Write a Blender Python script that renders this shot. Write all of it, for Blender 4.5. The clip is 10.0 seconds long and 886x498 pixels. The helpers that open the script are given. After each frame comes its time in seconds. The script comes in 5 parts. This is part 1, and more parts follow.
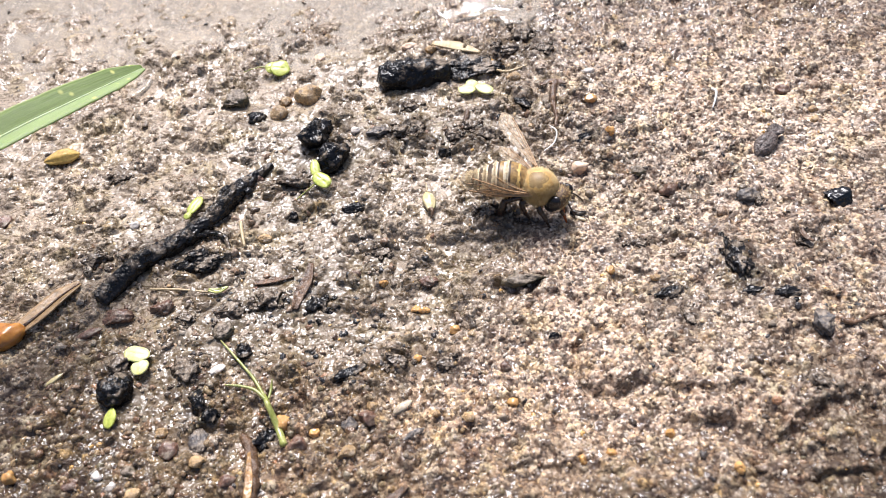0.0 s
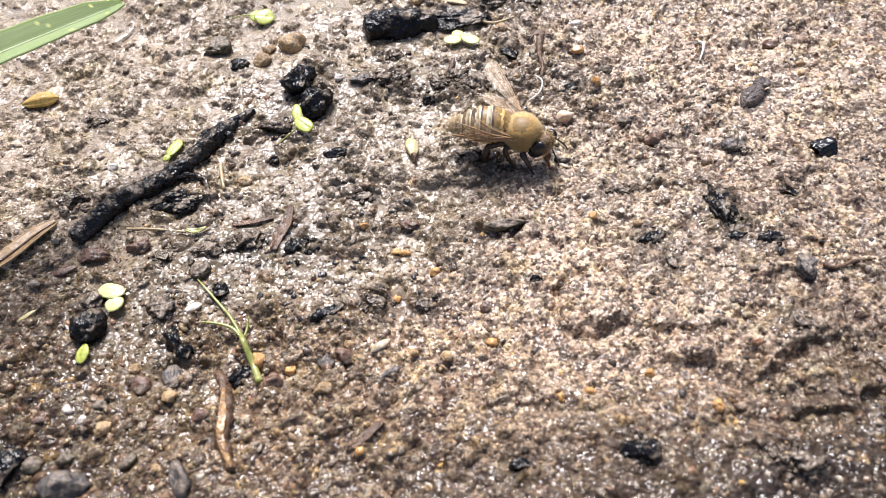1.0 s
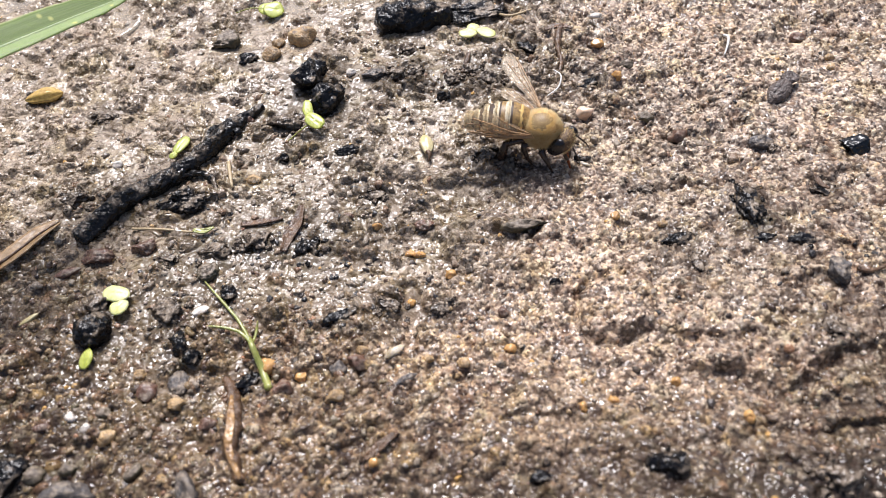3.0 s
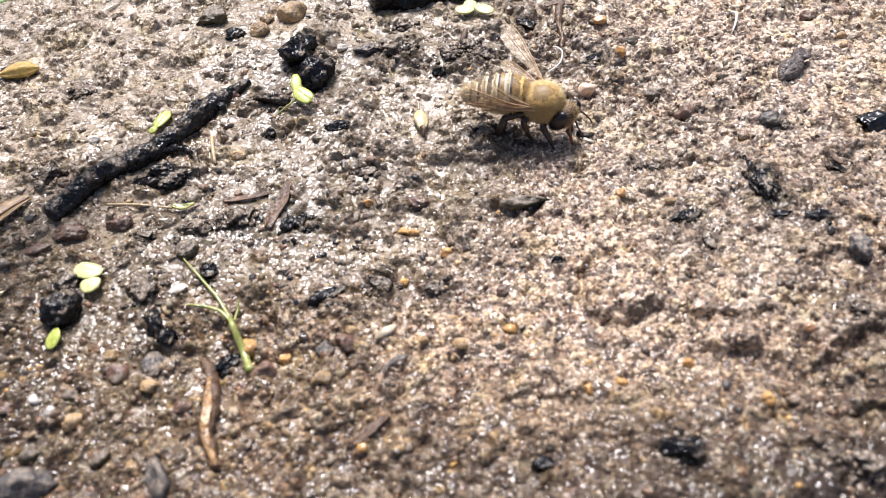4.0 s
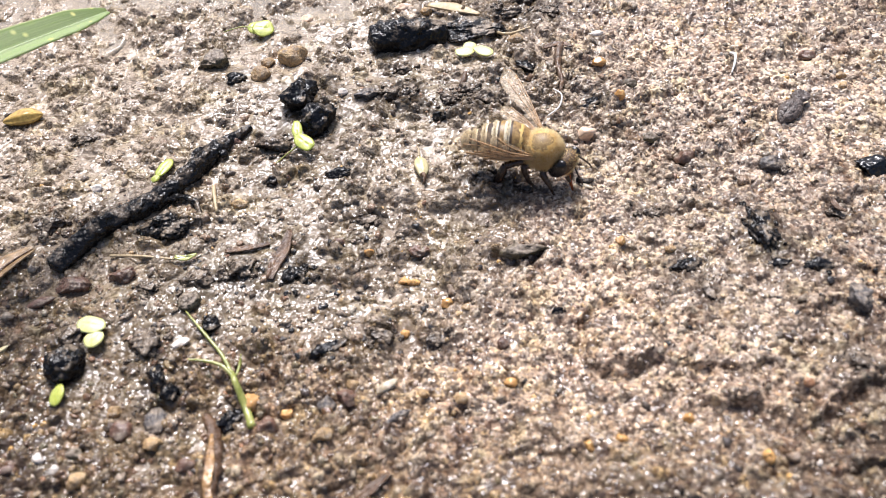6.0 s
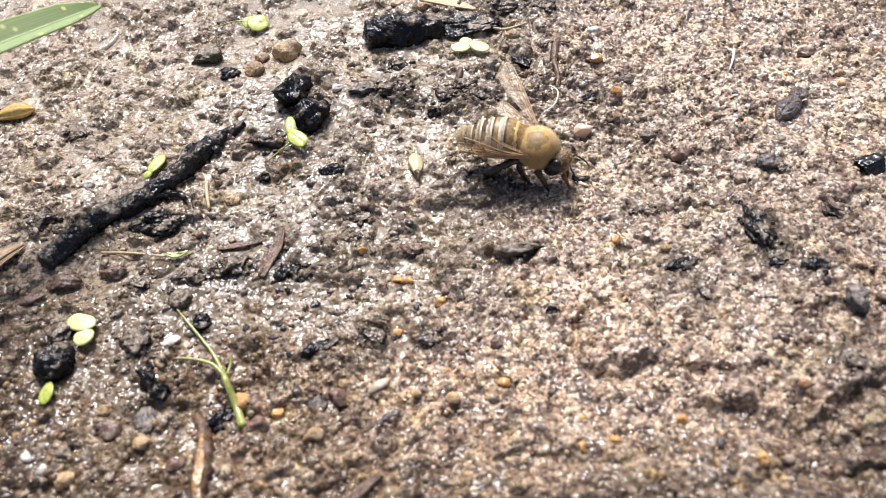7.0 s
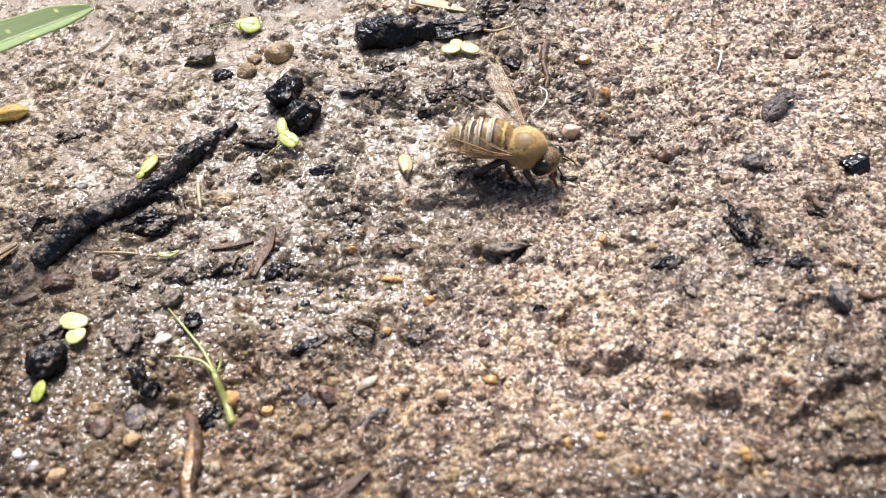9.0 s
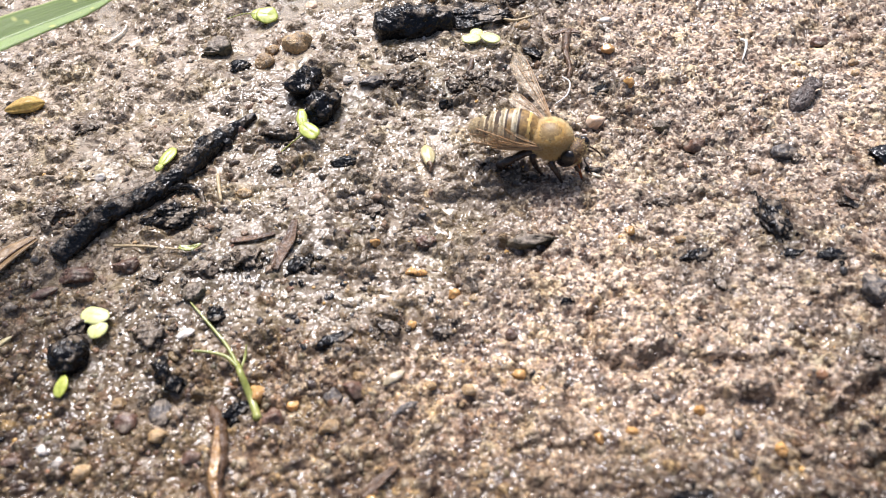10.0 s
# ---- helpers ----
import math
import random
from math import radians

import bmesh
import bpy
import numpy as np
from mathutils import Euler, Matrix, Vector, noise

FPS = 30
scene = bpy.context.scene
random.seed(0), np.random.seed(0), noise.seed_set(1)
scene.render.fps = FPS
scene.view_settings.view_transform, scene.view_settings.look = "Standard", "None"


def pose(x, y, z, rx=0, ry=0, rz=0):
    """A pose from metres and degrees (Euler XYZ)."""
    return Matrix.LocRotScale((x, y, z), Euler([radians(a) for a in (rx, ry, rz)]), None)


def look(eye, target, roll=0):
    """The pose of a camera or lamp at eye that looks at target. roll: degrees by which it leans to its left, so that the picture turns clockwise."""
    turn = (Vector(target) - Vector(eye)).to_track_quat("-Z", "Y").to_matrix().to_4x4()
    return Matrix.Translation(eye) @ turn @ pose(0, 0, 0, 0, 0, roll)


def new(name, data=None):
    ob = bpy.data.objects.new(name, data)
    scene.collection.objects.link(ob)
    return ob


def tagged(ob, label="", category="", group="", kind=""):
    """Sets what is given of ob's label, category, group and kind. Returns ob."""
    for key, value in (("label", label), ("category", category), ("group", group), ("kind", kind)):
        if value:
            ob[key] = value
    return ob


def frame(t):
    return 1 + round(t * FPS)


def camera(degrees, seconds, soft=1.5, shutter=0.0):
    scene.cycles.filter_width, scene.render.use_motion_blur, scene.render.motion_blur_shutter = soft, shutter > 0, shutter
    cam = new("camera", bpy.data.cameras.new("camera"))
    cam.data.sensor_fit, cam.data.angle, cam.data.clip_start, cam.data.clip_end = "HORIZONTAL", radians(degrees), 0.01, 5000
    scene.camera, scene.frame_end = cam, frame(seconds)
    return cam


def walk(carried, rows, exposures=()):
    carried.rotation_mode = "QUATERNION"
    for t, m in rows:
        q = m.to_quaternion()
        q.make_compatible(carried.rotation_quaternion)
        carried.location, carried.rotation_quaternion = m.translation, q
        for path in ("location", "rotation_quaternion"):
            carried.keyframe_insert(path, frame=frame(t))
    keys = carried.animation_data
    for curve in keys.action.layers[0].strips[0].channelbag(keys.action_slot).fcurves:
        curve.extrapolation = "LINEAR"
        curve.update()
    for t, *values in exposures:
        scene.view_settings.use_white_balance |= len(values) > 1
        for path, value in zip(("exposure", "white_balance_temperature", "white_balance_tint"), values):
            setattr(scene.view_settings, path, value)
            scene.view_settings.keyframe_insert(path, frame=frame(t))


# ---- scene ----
# All plan numbers below are in millimetres; MM turns them into metres.
MM = 0.001

# ---------------------------------------------------------------- camera
cam = camera(57.0, 10.0, soft=0.5)
cam.data.dof.use_dof = True
cam.data.dof.focus_distance = 0.091
cam.data.dof.aperture_fstop = 42.0
PATH = [
    (0.0, 0.03, 0.02, 70.83, 36.91, 4.17, 0.02),
    (0.2, 0.06, -3.39, 66.96, 38.61, 3.46, 0.06),
    (0.3, -0.25, -4.31, 65.73, 38.60, 3.55, 0.03),
    (0.5, -0.68, -3.59, 66.36, 38.09, 3.62, -0.08),
    (0.7, -0.11, -3.23, 66.98, 37.69, 3.58, -0.17),
    (1.0, 0.83, -3.84, 66.67, 36.64, 3.16, 0.35),
    (1.2, 1.43, -3.93, 65.68, 35.70, 2.96, 0.67),
    (1.5, 2.06, -0.86, 67.37, 35.92, 3.41, 0.43),
    (1.7, 2.04, -1.33, 71.13, 38.11, 3.79, 0.68),
    (1.8, 1.10, -0.20, 68.74, 38.47, 3.35, 0.80),
    (2.0, 0.41, -1.58, 66.38, 37.89, 3.55, 0.83),
    (2.2, -0.15, -1.82, 64.43, 36.84, 3.56, 1.01),
    (3.3, -0.11, -0.87, 64.71, 36.27, 3.56, 0.62),
    (3.5, -0.60, -0.23, 64.18, 36.66, 3.65, 0.54),
    (3.7, -1.41, -0.58, 60.66, 38.98, 3.58, 0.45),
    (4.0, -0.70, -1.86, 58.29, 37.76, 2.96, 0.69),
    (4.2, 0.50, -1.16, 59.08, 38.37, 3.04, 0.61),
    (4.5, 0.13, -1.28, 60.75, 38.06, 3.15, 0.59),
    (4.7, 1.06, -1.35, 61.61, 38.22, 3.39, 0.64),
    (5.0, 0.97, -1.27, 61.40, 38.15, 3.30, 0.59),
    (5.2, 0.98, -0.82, 61.32, 37.96, 3.38, 0.54),
    (5.5, -0.02, -0.18, 60.94, 37.73, 3.31, 0.62),
    (5.7, -0.13, 0.37, 61.18, 38.25, 3.47, 0.56),
    (6.8, 0.28, 2.67, 60.78, 37.53, 3.59, 0.57),
    (7.0, 0.51, 1.99, 60.79, 37.70, 3.44, 0.76),
    (7.5, 1.29, 1.80, 62.11, 37.58, 3.55, 0.70),
    (7.7, 0.87, 1.83, 61.96, 37.34, 3.54, 0.57),
    (8.0, 0.08, 0.38, 60.11, 37.14, 3.31, 0.85),
    (8.2, -0.33, 0.87, 60.30, 37.07, 3.41, 0.89),
    (8.5, 0.96, 0.95, 60.07, 38.01, 3.40, 0.87),
    (9.0, 1.59, 1.31, 61.22, 37.83, 3.46, 0.70),
    (9.5, 1.71, 1.59, 60.25, 37.79, 3.46, 0.64),
    (9.8, 0.35, 2.14, 60.24, 36.95, 3.66, 0.59),
    (10.0, -0.58, 1.97, 60.54, 37.28, 3.68, 0.69),
]
walk(cam, [(t, pose(x * MM, y * MM, z * MM, rx, ry, rz)) for t, x, y, z, rx, ry, rz in PATH],
     exposures=[(t, e, 6000, 14) for t, e in ((0.0, 0.44), (1.5, 0.40), (1.7, 0.24), (1.9, 0.02), (2.0, -0.03), (2.2, -0.09), (3.3, 0.36), (3.5, 0.42), (5.7, 0.43), (7.0, 0.39), (10.0, 0.37))])

# ---------------------------------------------------------------- light
SUN = Vector((-0.10, 0.53, 0.84)).normalized()
world = bpy.data.worlds.new("sky")
scene.world = world
world.use_nodes = True
wn, wl = world.node_tree.nodes, world.node_tree.links
sky = wn.new("ShaderNodeTexSky")
sky.sky_type = "NISHITA"
sky.sun_disc = False
sky.sun_elevation = math.asin(SUN.z)
sky.sun_rotation = math.atan2(SUN.x, SUN.y)
sky.air_density, sky.dust_density, sky.ozone_density = 1.0, 4.0, 1.0
wl.new(sky.outputs["Color"], wn["Background"].inputs["Color"])
wn["Background"].inputs["Strength"].default_value = 0.09
lamp = bpy.data.lights.new("sun", "SUN")
lamp.energy, lamp.angle, lamp.color = 4.9, radians(22), (1.0, 0.955, 0.9)
sun = new("sun", lamp)
sun.matrix_world = look(SUN * 5, (0, 0, 0))


# ---------------------------------------------------------------- materials
class Nodes:
    """A material's node tree with short ways to add to it."""

    def __init__(self, name):
        self.m = bpy.data.materials.new(name)
        self.m.use_nodes = True
        self.t = self.m.node_tree
        self.b = self.t.nodes["Principled BSDF"]

    def add(self, kind, **values):
        n = self.t.nodes.new("ShaderNode" + kind)
        for k, v in values.items():
            n.inputs[k].default_value = v
        return n

    def link(self, a, b):
        self.t.links.new(a, b)

    def noise(self, scale, detail=4.0, rough=0.6, coord=None):
        n = self.add("TexNoise", Scale=scale, Detail=detail, Roughness=rough)
        self.link(coord or self.coords(), n.inputs["Vector"])
        return n.outputs["Fac"]

    def coords(self):
        return self.add("TexCoord").outputs["Object"]

    def ramp(self, fac, stops):
        r = self.t.nodes.new("ShaderNodeValToRGB")
        e = r.color_ramp.elements
        while len(e) < len(stops):
            e.new(0.5)
        for s, (p, c) in zip(e, stops):
            s.position, s.color = p, (*c, 1.0) if len(c) == 3 else c
        self.link(fac, r.inputs["Fac"])
        return r.outputs["Color"]

    def mix(self, fac, a, b, how="MIX"):
        n = self.t.nodes.new("ShaderNodeMix")
        n.data_type, n.blend_type = "RGBA", how
        for sock, v in ((n.inputs[0], fac), (n.inputs[6], a), (n.inputs[7], b)):
            if hasattr(v, "is_linked"):
                self.link(v, sock)
            elif isinstance(v, tuple):
                sock.default_value = (*v, 1.0)
            else:
                sock.default_value = v
        return n.outputs[2]

    def span(self, fac, lo, hi, a=0.0, b=1.0):
        n = self.t.nodes.new("ShaderNodeMapRange")
        for sock, v in zip(n.inputs[1:5], (lo, hi, a, b)):
            sock.default_value = v
        self.link(fac, n.inputs[0])
        return n.outputs[0]

    def bump(self, fac, strength, distance):
        n = self.add("Bump", Strength=strength, Distance=distance)
        self.link(fac, n.inputs["Height"])
        self.link(n.outputs["Normal"], self.b.inputs["Normal"])
        self.link(n.outputs["Normal"], self.b.inputs["Coat Normal"])
        return n


def surface(name, dark, light, rough=0.5, grain=2500.0, blotch=250.0, stain=None, bump=0.35, depth=0.00012, coat=0.0,
            spec=0.5, random_tint=0.0, through_light=0.0, wet=0.0, muddy=0.0):
    """A general surface: two scales of tone, optional stains, fine relief, a wet coat, and mud washed onto its upper faces."""
    s = Nodes(name)
    fine = s.noise(grain, 5.0)
    wide = s.noise(blotch, 3.0)
    col = s.mix(s.span(fine, 0.3, 0.7), dark, light)
    mid = tuple(0.5 * (a + b) for a, b in zip(dark, light))
    col = s.mix(s.span(wide, 0.4, 0.75, 0.0, 0.7), col, stain or mid)
    if random_tint:
        info = s.add("ObjectInfo")
        hsv = s.add("HueSaturation")
        s.link(s.span(info.outputs["Random"], 0, 1, 1 - random_tint, 1 + random_tint), hsv.inputs["Value"])
        s.link(col, hsv.inputs["Color"])
        col = hsv.outputs["Color"]
    if muddy:
        up = s.add("SeparateXYZ")
        s.link(s.add("NewGeometry").outputs["Normal"], up.inputs[0])
        lie_on = s.add("Math")
        lie_on.operation = "MULTIPLY"
        s.link(s.span(up.outputs[2], 0.35, 0.95), lie_on.inputs[0])
        s.link(s.span(s.noise(620.0, 4.0, 0.65), 0.60 - 0.3 * muddy, 0.72 - 0.3 * muddy), lie_on.inputs[1])
        col = s.mix(lie_on.outputs[0], col, s.mix(s.span(fine, 0.35, 0.65), (0.09, 0.065, 0.045), (0.30, 0.24, 0.175)))
    s.link(col, s.b.inputs["Base Color"])
    s.link(s.span(wide, 0.3, 0.7, max(rough - 0.12, 0.03), rough + 0.12), s.b.inputs["Roughness"])
    s.b.inputs["Specular IOR Level"].default_value = spec
    s.b.inputs["Coat Weight"].default_value = coat
    s.b.inputs["Coat Roughness"].default_value = 0.06
    s.b.inputs["Coat IOR"].default_value = 1.33
    if through_light:
        s.b.inputs["Subsurface Weight"].default_value = through_light
        s.b.inputs["Subsurface Radius"].default_value = (0.6, 0.5, 0.2)
        s.b.inputs["Subsurface Scale"].default_value = 0.0012
    s.bump(s.noise(wet, 1.5, 0.5) if wet else fine, bump, depth)
    return s.m


def ground_material():
    """Wet sandy mud: grains of many tones, smooth silt between them where the film attribute is high."""
    s = Nodes("wet_sandy_mud")
    tint, wet, film, silt = (s.add("Attribute") for _ in range(4))
    for n, key in ((tint, "tint"), (wet, "wet"), (film, "film"), (silt, "silt")):
        n.attribute_name = key
    at = s.coords()
    warp = s.add("TexNoise", Scale=1100.0, Detail=2.0)
    s.link(at, warp.inputs["Vector"])
    bent = s.t.nodes.new("ShaderNodeMix")
    bent.data_type = "VECTOR"
    bent.inputs[0].default_value = 0.0003
    s.link(at, bent.inputs[4])
    s.link(warp.outputs["Color"], bent.inputs[5])

    def math_node(how, a, b):
        n = s.t.nodes.new("ShaderNodeMath")
        n.operation = how
        for sock, v in zip(n.inputs, (a, b)):
            if hasattr(v, "is_linked"):
                s.link(v, sock)
            else:
                sock.default_value = v
        return n.outputs[0]

    cell = s.add("TexVoronoi", Scale=2900.0)
    s.link(bent.outputs[1], cell.inputs["Vector"])
    pick = s.add("SeparateColor")
    s.link(cell.outputs["Color"], pick.inputs[0])
    fine = s.noise(5200.0, 3.0, 0.6)
    mids = s.noise(820.0, 4.0, 0.62)
    under = math_node("MAXIMUM", film.outputs["Fac"], s.span(silt.outputs["Fac"], 0.2, 0.9, 0.0, 0.8))
    dry = s.span(under, 0.0, 0.9, 1.0, 0.22)
    # single grains, by tone
    tone = s.ramp(pick.outputs[0], [(0.0, (0.34, 0.28, 0.25)), (0.2, (0.65, 0.6, 0.56)), (0.45, (0.95, 0.93, 0.9)), (0.75, (1.2, 1.19, 1.15)), (0.9, (1.35, 1.28, 1.12)), (1.0, (1.6, 1.56, 1.5))])
    tone = s.mix(dry, (1.0, 0.98, 0.95), tone)
    col = s.mix(1.0, tint.outputs["Color"], tone, "MULTIPLY")
    col = s.mix(1.0, col, s.mix(s.span(fine, 0.3, 0.7), (0.72, 0.69, 0.66), (1.22, 1.22, 1.21)), "MULTIPLY")
    # humus washed between the grains in uneven stains
    edge = math_node("MULTIPLY_ADD", pick.outputs[1], 0.2)
    s.link(mids, edge.node.inputs[2])
    col = s.mix(math_node("MULTIPLY", s.span(edge, 0.60, 0.68, 0.0, 0.85), dry), col, (0.050, 0.032, 0.022))
    rust = s.noise(430.0, 5.0, 0.65)
    col = s.mix(math_node("MULTIPLY", s.span(rust, 0.55, 0.63, 0.0, 0.8), s.span(silt.outputs["Fac"], 0.15, 0.6, 1.0, 0.3)), col, (0.44, 0.35, 0.30), "MULTIPLY")
    algae = s.noise(260.0, 4.0, 0.6)
    col = s.mix(s.span(algae, 0.5, 0.64, 0.0, 0.6), col, (1.02, 1.0, 0.74), "MULTIPLY")
    # brown threads of algae that lie about in the silt
    drawn = s.add("Mapping")
    drawn.inputs["Scale"].default_value = (0.6, 1.25, 1.0)
    s.link(at, drawn.inputs["Vector"])
    thread = s.add("TexNoise", Scale=430.0, Detail=3.0, Roughness=0.55, Distortion=0.7)
    s.link(drawn.outputs["Vector"], thread.inputs["Vector"])
    line = s.span(math_node("ABSOLUTE", math_node("SUBTRACT", thread.outputs["Fac"], 0.5), 0.0), 0.005, 0.034, 0.92, 0.0)
    twist = s.add("TexNoise", Scale=760.0, Detail=2.0, Roughness=0.5, Distortion=1.2)
    s.link(at, twist.inputs["Vector"])
    thin = s.span(math_node("ABSOLUTE", math_node("SUBTRACT", twist.outputs["Fac"], 0.47), 0.0), 0.005, 0.03, 0.88, 0.0)
    both = math_node("MAXIMUM", line, thin)
    col = s.mix(math_node("MULTIPLY", both, s.span(silt.outputs["Fac"], 0.08, 0.4, 0.0, 1.0)), col, (0.075, 0.046, 0.017))
    s.link(col, s.b.inputs["Base Color"])
    s.link(s.span(wet.outputs["Fac"], 0.0, 1.0, 0.6, 0.34), s.b.inputs["Roughness"])
    s.b.inputs["Specular IOR Level"].default_value = 0.12
    s.link(wet.outputs["Fac"], s.b.inputs["Coat Weight"])
    s.link(s.span(film.outputs["Fac"], 0.0, 1.0, 0.07, 0.06), s.b.inputs["Coat Roughness"])
    s.b.inputs["Coat IOR"].default_value = 1.42
    round_top = math_node("MULTIPLY", math_node("POWER", cell.outputs["Distance"], 1.6), -1.0)
    high = math_node("MULTIPLY_ADD", fine, 0.5)
    s.link(round_top, high.node.inputs[2])
    n = s.bump(high, 0.6, 0.00016)
    s.link(s.span(film.outputs["Fac"], 0.0, 0.8, 0.6, 0.12), n.inputs["Strength"])
    # the water on the grains is rounder than the grains
    skin = s.add("Bump", Distance=0.00015)
    s.link(s.span(film.outputs["Fac"], 0.0, 0.8, 0.5, 0.55), skin.inputs["Strength"])
    swell = math_node("MULTIPLY_ADD", round_top, 0.8)
    s.link(s.noise(1500.0, 2.0, 0.5), swell.node.inputs[2])
    s.link(swell, skin.inputs["Height"])
    s.link(skin.outputs["Normal"], s.b.inputs["Coat Normal"])
    return s.m


def grit_material(name, stops, rough=0.25, coat=0.6):
    """Loose grains in one mesh: every grain takes its own tone."""
    s = Nodes(name)
    geo = s.add("NewGeometry")
    fine = s.noise(3500.0, 3.0)
    col = s.ramp(geo.outputs["Random Per Island"], stops)
    col = s.mix(1.0, col, s.mix(s.span(fine, 0.3, 0.7), (0.65, 0.62, 0.6), (1.2, 1.2, 1.2)), "MULTIPLY")
    s.link(col, s.b.inputs["Base Color"])
    s.link(s.span(fine, 0.3, 0.7, rough - 0.1, rough + 0.15), s.b.inputs["Roughness"])
    s.b.inputs["Coat Weight"].default_value = coat
    s.b.inputs["Coat Roughness"].default_value = 0.07
    s.bump(fine, 0.7, 0.00025)
    return s.m


def water_material():
    """A thin silty film: it lets the mud through and mirrors the sky by its angle."""
    s = Nodes("clear_water")
    s.t.nodes.remove(s.b)
    clear = s.add("BsdfTransparent", Color=(0.93, 0.91, 0.87, 1))
    gloss = s.add("BsdfGlossy", Color=(1, 1, 1, 1), Roughness=0.04)
    f = s.add("Fresnel", IOR=1.33)
    ripple = s.add("Bump", Strength=0.2, Distance=0.0005)
    s.link(s.noise(420.0, 3.0, 0.5), ripple.inputs["Height"])
    s.link(ripple.outputs["Normal"], gloss.inputs["Normal"])
    s.link(ripple.outputs["Normal"], f.inputs["Normal"])
    silt = s.add("BsdfDiffuse", Color=(0.60, 0.53, 0.43, 1))
    body = s.add("MixShader", Fac=0.34)
    s.link(clear.outputs[0], body.inputs[1])
    s.link(silt.outputs[0], body.inputs[2])
    m = s.add("MixShader")
    s.link(f.outputs["Fac"], m.inputs[0])
    s.link(body.outputs[0], m.inputs[1])
    s.link(gloss.outputs[0], m.inputs[2])
    s.link(m.outputs[0], s.t.nodes["Material Output"].inputs["Surface"])
    return s.m


def hair_material(name, dark, light):
    """Fine hair that lets light through."""
    s = Nodes(name)
    col = s.mix(s.span(s.noise(1500.0, 3.0), 0.3, 0.7), dark, light)
    s.link(col, s.b.inputs["Base Color"])
    s.b.inputs["Roughness"].default_value = 0.45
    thin = s.add("BsdfTranslucent")
    s.link(col, thin.inputs["Color"])
    m = s.add("MixShader", Fac=0.5)
    s.link(s.b.outputs[0], m.inputs[1])
    s.link(thin.outputs[0], m.inputs[2])
    s.link(m.outputs[0], s.t.nodes["Material Output"].inputs["Surface"])
    return s.m


def wing_material():
    s = Nodes("wing_membrane")
    s.b.inputs["Base Color"].default_value = (0.82, 0.64, 0.42, 1)
    s.b.inputs["Roughness"].default_value = 0.3
    s.b.inputs["Coat Weight"].default_value = 0.15
    clear = s.add("BsdfTransparent", Color=(0.97, 0.93, 0.86, 1))
    m = s.add("MixShader")
    s.link(s.span(s.noise(900.0, 2.0), 0.3, 0.7, 0.13, 0.3), m.inputs[0])
    s.link(clear.outputs[0], m.inputs[1])
    s.link(s.b.outputs[0], m.inputs[2])
    s.bump(s.noise(1500.0, 3.0), 0.4, 0.00015)
    s.link(m.outputs[0], s.t.nodes["Material Output"].inputs["Surface"])
    return s.m


def grass_material():
    """Green blade, with round yellow spots, fine lengthwise veins and a lit half painted paler."""
    s = Nodes("grass_blade")
    uv = s.add("TexCoord").outputs["UV"]
    tall = s.add("Mapping")
    tall.inputs["Scale"].default_value = (3.0, 60.0, 1.0)
    s.link(uv, tall.inputs["Vector"])
    veins = s.noise(1.0, 3.0, 0.5, tall.outputs["Vector"])
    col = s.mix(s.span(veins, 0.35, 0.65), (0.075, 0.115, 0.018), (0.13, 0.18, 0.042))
    # the fold's lit, translucent half is painted paler than the other
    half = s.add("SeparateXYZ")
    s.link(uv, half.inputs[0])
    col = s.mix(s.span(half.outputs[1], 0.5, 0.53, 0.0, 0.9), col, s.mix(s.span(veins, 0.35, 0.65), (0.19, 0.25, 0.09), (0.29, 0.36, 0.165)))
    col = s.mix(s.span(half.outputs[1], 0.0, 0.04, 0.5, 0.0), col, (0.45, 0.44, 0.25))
    spots = s.add("Mapping")
    spots.inputs["Scale"].default_value = (30.0, 2.2, 1.0)
    s.link(uv, spots.inputs["Vector"])
    cells = s.add("TexVoronoi", Scale=1.0)
    s.link(spots.outputs["Vector"], cells.inputs["Vector"])
    col = s.mix(s.span(cells.outputs["Distance"], 0.1, 0.22, 0.75, 0.0), col, (0.55, 0.53, 0.16))
    s.link(col, s.b.inputs["Base Color"])
    s.b.inputs["Roughness"].default_value = 0.5
    s.b.inputs["Specular IOR Level"].default_value = 0.25
    s.b.inputs["Subsurface Weight"].default_value = 0.3
    s.b.inputs["Subsurface Radius"].default_value = (0.5, 0.7, 0.2)
    s.b.inputs["Subsurface Scale"].default_value = 0.0015
    s.bump(veins, 0.3, 0.0002)
    return s.m


MUD = ground_material()
WATER = water_material()
COAL = surface("charcoal", (0.002, 0.002, 0.002), (0.010, 0.009, 0.010), 0.27, 1500, 400, (0.004, 0.004, 0.004), 1.0, 0.0005, 0.0, 0.3, wet=1500.0, muddy=0.35)
DARKWOOD = surface("soaked_wood", (0.003, 0.0027, 0.0027), (0.014, 0.012, 0.011), 0.29, 1400, 350, (0.006, 0.005, 0.005), 1.0, 0.0006, 0.0, 0.35, wet=1500.0, muddy=0.4)
DIRT = surface("dark_humus", (0.008, 0.006, 0.0045), (0.085, 0.056, 0.036), 0.3, 1500, 500, (0.02, 0.014, 0.010), 0.9, 0.0005, 0.0, 0.4, wet=1900.0, muddy=0.75)
JET = surface("jet_coal", (0.002, 0.002, 0.002), (0.008, 0.008, 0.009), 0.24, 900, 300, None, 0.5, 0.0003, 0.0, 0.5, wet=700.0)
BARK = surface("brown_bark", (0.02, 0.011, 0.007), (0.21, 0.115, 0.055), 0.35, 1300, 350, (0.07, 0.038, 0.02), 0.9, 0.0004, 0.3)
